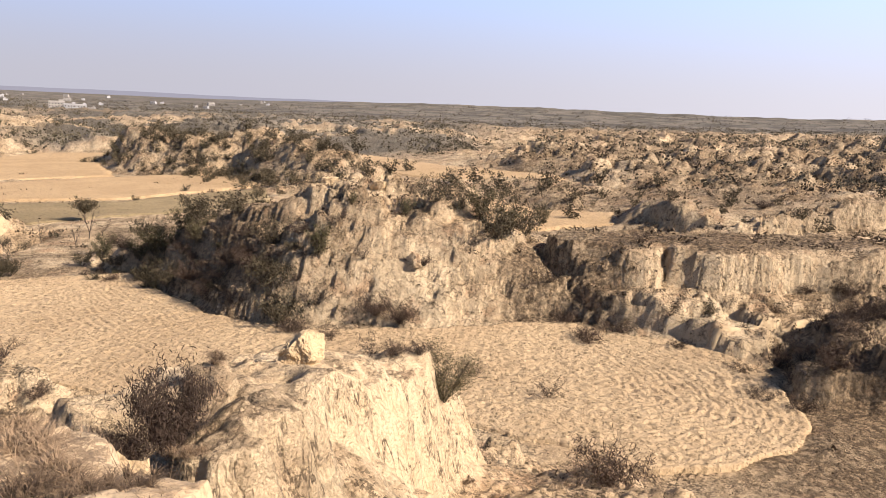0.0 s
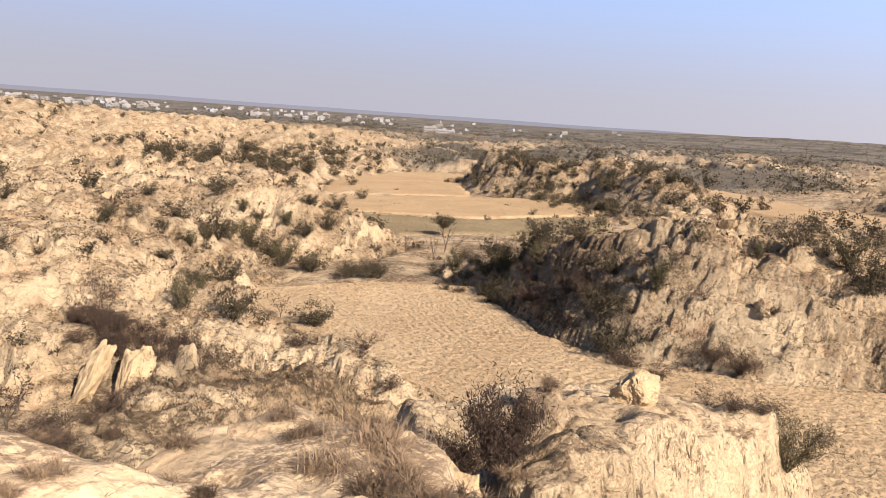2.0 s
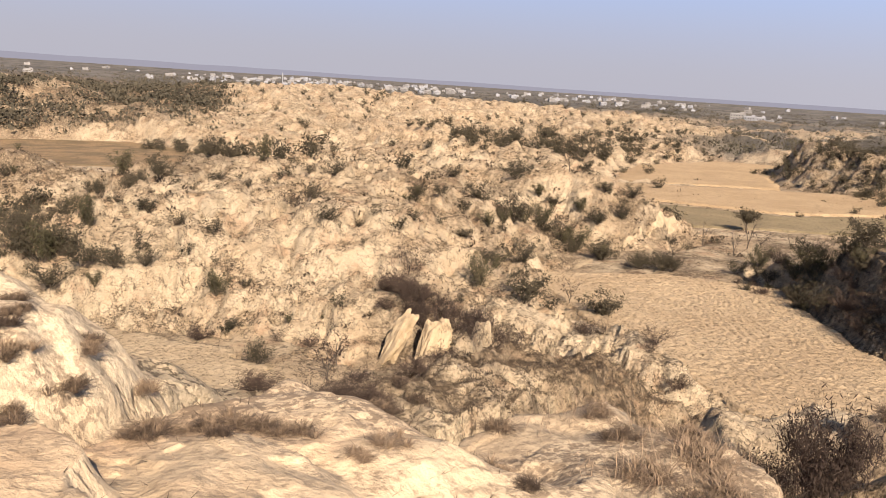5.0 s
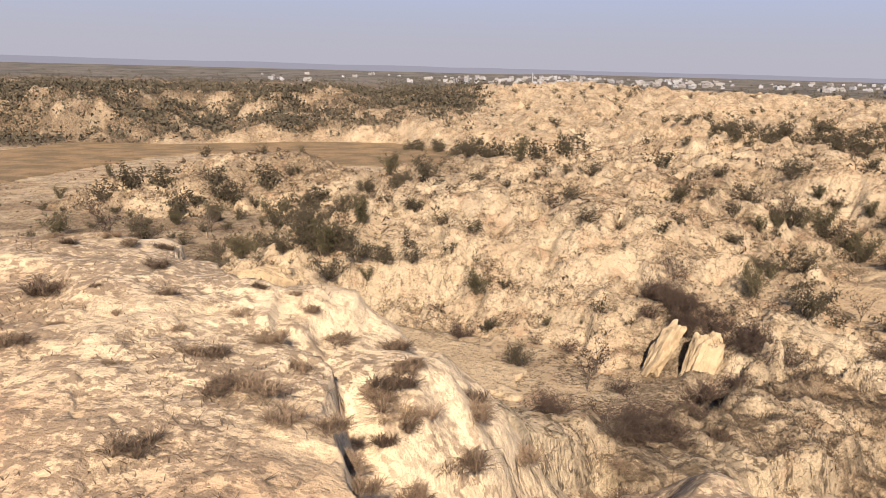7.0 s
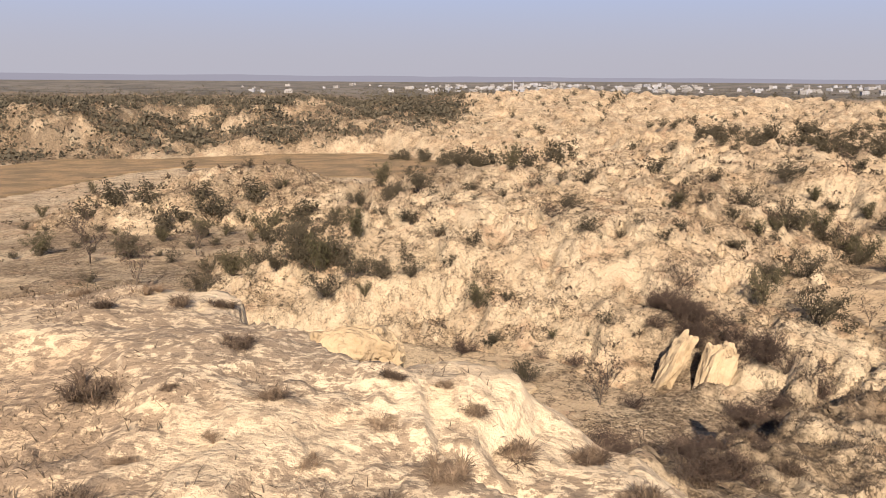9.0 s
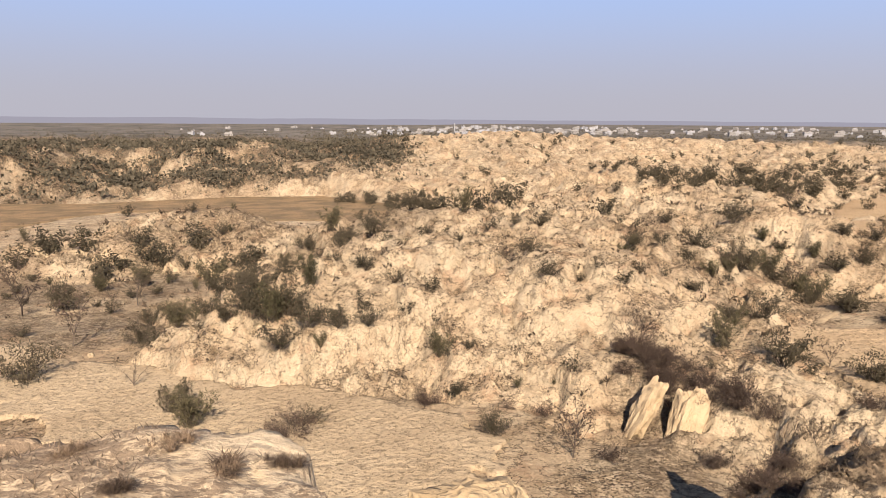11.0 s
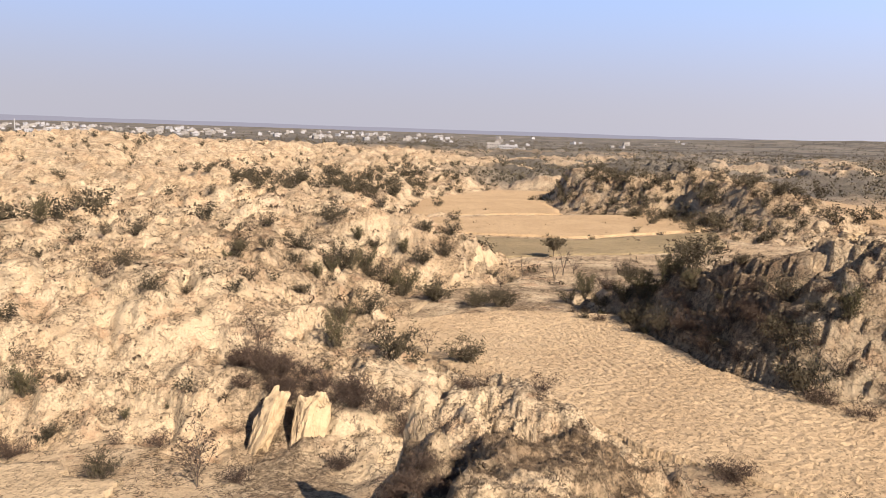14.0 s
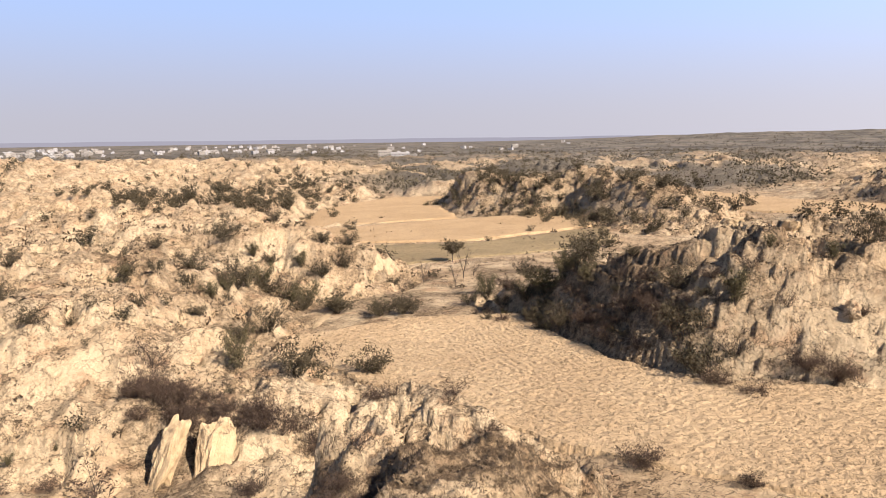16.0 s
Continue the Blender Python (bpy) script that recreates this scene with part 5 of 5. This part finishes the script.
def trail(spine, wide, label):
    """A trodden path draped over the ground."""
    pts = []
    for (x0, y0), (x1, y1) in zip(spine, spine[1:]):
        n = max(2, int(math.hypot(x1 - x0, y1 - y0) / 0.4))
        pts += [(x0 + (x1 - x0) * k / n, y0 + (y1 - y0) * k / n) for k in range(n)]
    px, py = np.array(pts).T
    for _ in range(6):
        px[1:-1], py[1:-1] = (px[:-2] + 2 * px[1:-1] + px[2:]) / 4, (py[:-2] + 2 * py[1:-1] + py[2:]) / 4
    dx, dy = np.gradient(px), np.gradient(py)
    size = np.hypot(dx, dy)
    across = np.linspace(-1, 1, 5)[None] * wide / 2 * (1 + 0.35 * layers(px, py, 2.5, 2, 301))[:, None]
    x = px[:, None] - dy[:, None] / size[:, None] * across
    y = py[:, None] + dx[:, None] / size[:, None] * across
    z = land(x, y)[0] + 0.05 - 0.09 * (np.abs(np.linspace(-1, 1, 5))[None] > 0.9)
    return sheet("footpath", x, y, z, False, TRODDEN, label, "path")


trail([(30, 68), (39, 76), (46, 82), (55, 89), (62, 93), (72, 96)], 0.9, "pale trodden footpath across the fallow ground")
trail([(45.5, 15), (46.5, 12.8), (48.2, 11.8), (50.4, 7.2), (52.1, 5.9), (54.6, 4.3), (57.7, 2.4), (59.4, 0.6), (62, -1.5)], 0.6, "bright trodden path under the terrace cliff")
trail([(-60, 108), (-45, 106), (-33, 104), (-22, 98), (-15, 100)], 1.2, "faint sandy track among the mounds")


# ---- the distant town ----
def paint(name, colour, rough=0.8):
    m, t, b = material(name, rough)
    where = t.nodes.new("ShaderNodeNewGeometry").outputs["Position"]
    info = t.nodes.new("ShaderNodeObjectInfo")
    dirt = math_of(t, "ADD", math_of(t, "MULTIPLY", noise_of(t, where, 0.4, 5), 0.6), math_of(t, "MULTIPLY", info.outputs["Random"], 0.4))
    t.links.new(blend(t, steps(t, dirt, 0.3, 0.75), colour, tuple(0.72 * v for v in colour)), b.inputs["Base Color"])
    return m


WHITEWASH = paint("whitewash", (0.34, 0.33, 0.33))
CREAM = paint("cream_plaster", (0.29, 0.265, 0.24))
SLAB = paint("concrete_roof", (0.42, 0.40, 0.38))
OPENING = paint("dark_opening", (0.05, 0.05, 0.055), 0.4)


def block(x0, x1, y0, y1, z0, z1, bevel=0.04):
    bm = bmesh.new()
    bmesh.ops.create_cube(bm, size=1)
    for v in bm.verts:
        v.co = Vector(((x0 + x1) / 2 + v.co.x * (x1 - x0), (y0 + y1) / 2 + v.co.y * (y1 - y0), (z0 + z1) / 2 + v.co.z * (z1 - z0)))
    bmesh.ops.bevel(bm, geom=bm.edges[:], offset=bevel, segments=1, affect="EDGES")
    return bm


def solid(name, bm, mat, parent, label=""):
    mesh = bpy.data.meshes.new(name)
    bm.to_mesh(mesh)
    bm.free()
    mesh.materials.append(mat)
    return part(name, mesh, parent, label)


def house(wide, deep, tall, storeys, mat, label):
    """A flat-roofed house with a parapet, windows in rows and a door."""
    thing = tagged(new("house"), label, "house", "houses of the distant town")
    solid("wall", block(-wide / 2, wide / 2, -deep / 2, deep / 2, -3, tall), mat, thing)
    solid("roof", block(-wide / 2 - 0.3, wide / 2 + 0.3, -deep / 2 - 0.3, deep / 2 + 0.3, tall, tall + 0.25), SLAB, thing, "grey concrete roof slab")
    solid("parapet", block(-wide / 2, wide / 2, -deep / 2, -deep / 2 + 0.25, tall + 0.25, tall + 1.0), mat, thing)
    solid("stair_head", block(wide * 0.12, wide * 0.4, -deep * 0.1, deep * 0.35, tall + 0.25, tall + 2.6), mat, thing)
    for s in range(storeys):
        for k in range(int(wide // 3.2)):
            x = -wide / 2 + 1.6 + k * 3.2
            if s == 0 and k == 1:
                solid("door", block(x - 0.6, x + 0.6, -deep / 2 - 0.06, -deep / 2 + 0.1, 0, 2.1), OPENING, thing, "dark doorway")
            else:
                solid("window", block(x - 0.6, x + 0.6, -deep / 2 - 0.05, -deep / 2 + 0.1, 1.0 + 3.2 * s, 2.3 + 3.2 * s), OPENING, thing, "dark window")
    return thing


house_kinds = [
    house(11, 9, 3.6, 1, WHITEWASH, "whitewashed flat-roofed house in a distant town"),
    house(14, 10, 6.8, 2, WHITEWASH, "two-storey white house among dusty trees"),
    house(9, 8, 3.4, 1, CREAM, "cream plastered house with a flat roof"),
    house(18, 10, 7.0, 2, CREAM, "long cream two-storey block in the town"),
]
rng = random.Random(77)
for n in range(260):
    bearing = rng.gauss(2, 5) if n < 120 else rng.uniform(8, 30) if n < 190 else rng.uniform(-20, 48)
    r = rng.uniform(1700, 3300)
    x, y = r * math.sin(math.radians(bearing)), r * math.cos(math.radians(bearing))
    copy_thing(house_kinds[rng.randrange(4)], pose(x, y, height(x, y), 0, 0, rng.choice((0, 0, 90, 25, -30)) - bearing))
# the white compound on the plain
for dx, dy, kind in ((0, 0, 1), (13, 4, 0), (-15, 3, 3), (24, -2, 2)):
    x, y = 574 + dx * 0.84 + dy * 0.5, 880 - dx * 0.5 + dy * 0.84
    far = copy_thing(house_kinds[kind], pose(x, y, height(x, y) + 0.3, 0, 0, -33))
    tagged(far, "white compound building standing alone on the plain", "house", "white compound on the plain")
for kind in house_kinds:
    for ob in (*kind.children_recursive, kind):
        bpy.data.objects.remove(ob)

mast = tagged(new("minaret"), "slim white minaret rising over the town", "tower")
mast.matrix_world = pose(0, 2480, height(0, 2480))
solid("shaft", block(-1.7, 1.7, -1.7, 1.7, -2, 19, 0.5), WHITEWASH, mast)
solid("balcony", block(-2.5, 2.5, -2.5, 2.5, 19, 20.2, 0.3), WHITEWASH, mast)
solid("lantern", block(-1.2, 1.2, -1.2, 1.2, 20.2, 24, 0.4), WHITEWASH, mast)
top = bmesh.new()
bmesh.ops.create_cone(top, cap_ends=True, segments=12, radius1=1.5, radius2=0.1, depth=3.5, matrix=Matrix.Translation((0, 0, 25.6)))
solid("spire", top, WHITEWASH, mast)

# ---- hazy far hills all round, behind everything, their haze made by a faint glow ----
m, t, b = material("far_haze_glow", 1.0)
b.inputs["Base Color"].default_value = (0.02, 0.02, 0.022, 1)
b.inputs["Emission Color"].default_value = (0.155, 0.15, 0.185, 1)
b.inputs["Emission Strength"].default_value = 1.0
turn = np.radians(np.arange(0, 360, 0.25))
crest = 4 + 7 * np.abs(layers(9 * np.cos(turn), 9 * np.sin(turn), 2.0, 4, 401)) + 9 * smooth(40, 75, np.degrees(turn)) * smooth(130, 90, np.degrees(turn))
rows = np.linspace(0, 1, 4)[:, None]
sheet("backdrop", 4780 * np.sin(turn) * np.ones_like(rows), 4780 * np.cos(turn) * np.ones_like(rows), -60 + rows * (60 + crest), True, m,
      "low backdrop hills along the horizon with a haze-like glow", "backdrop")
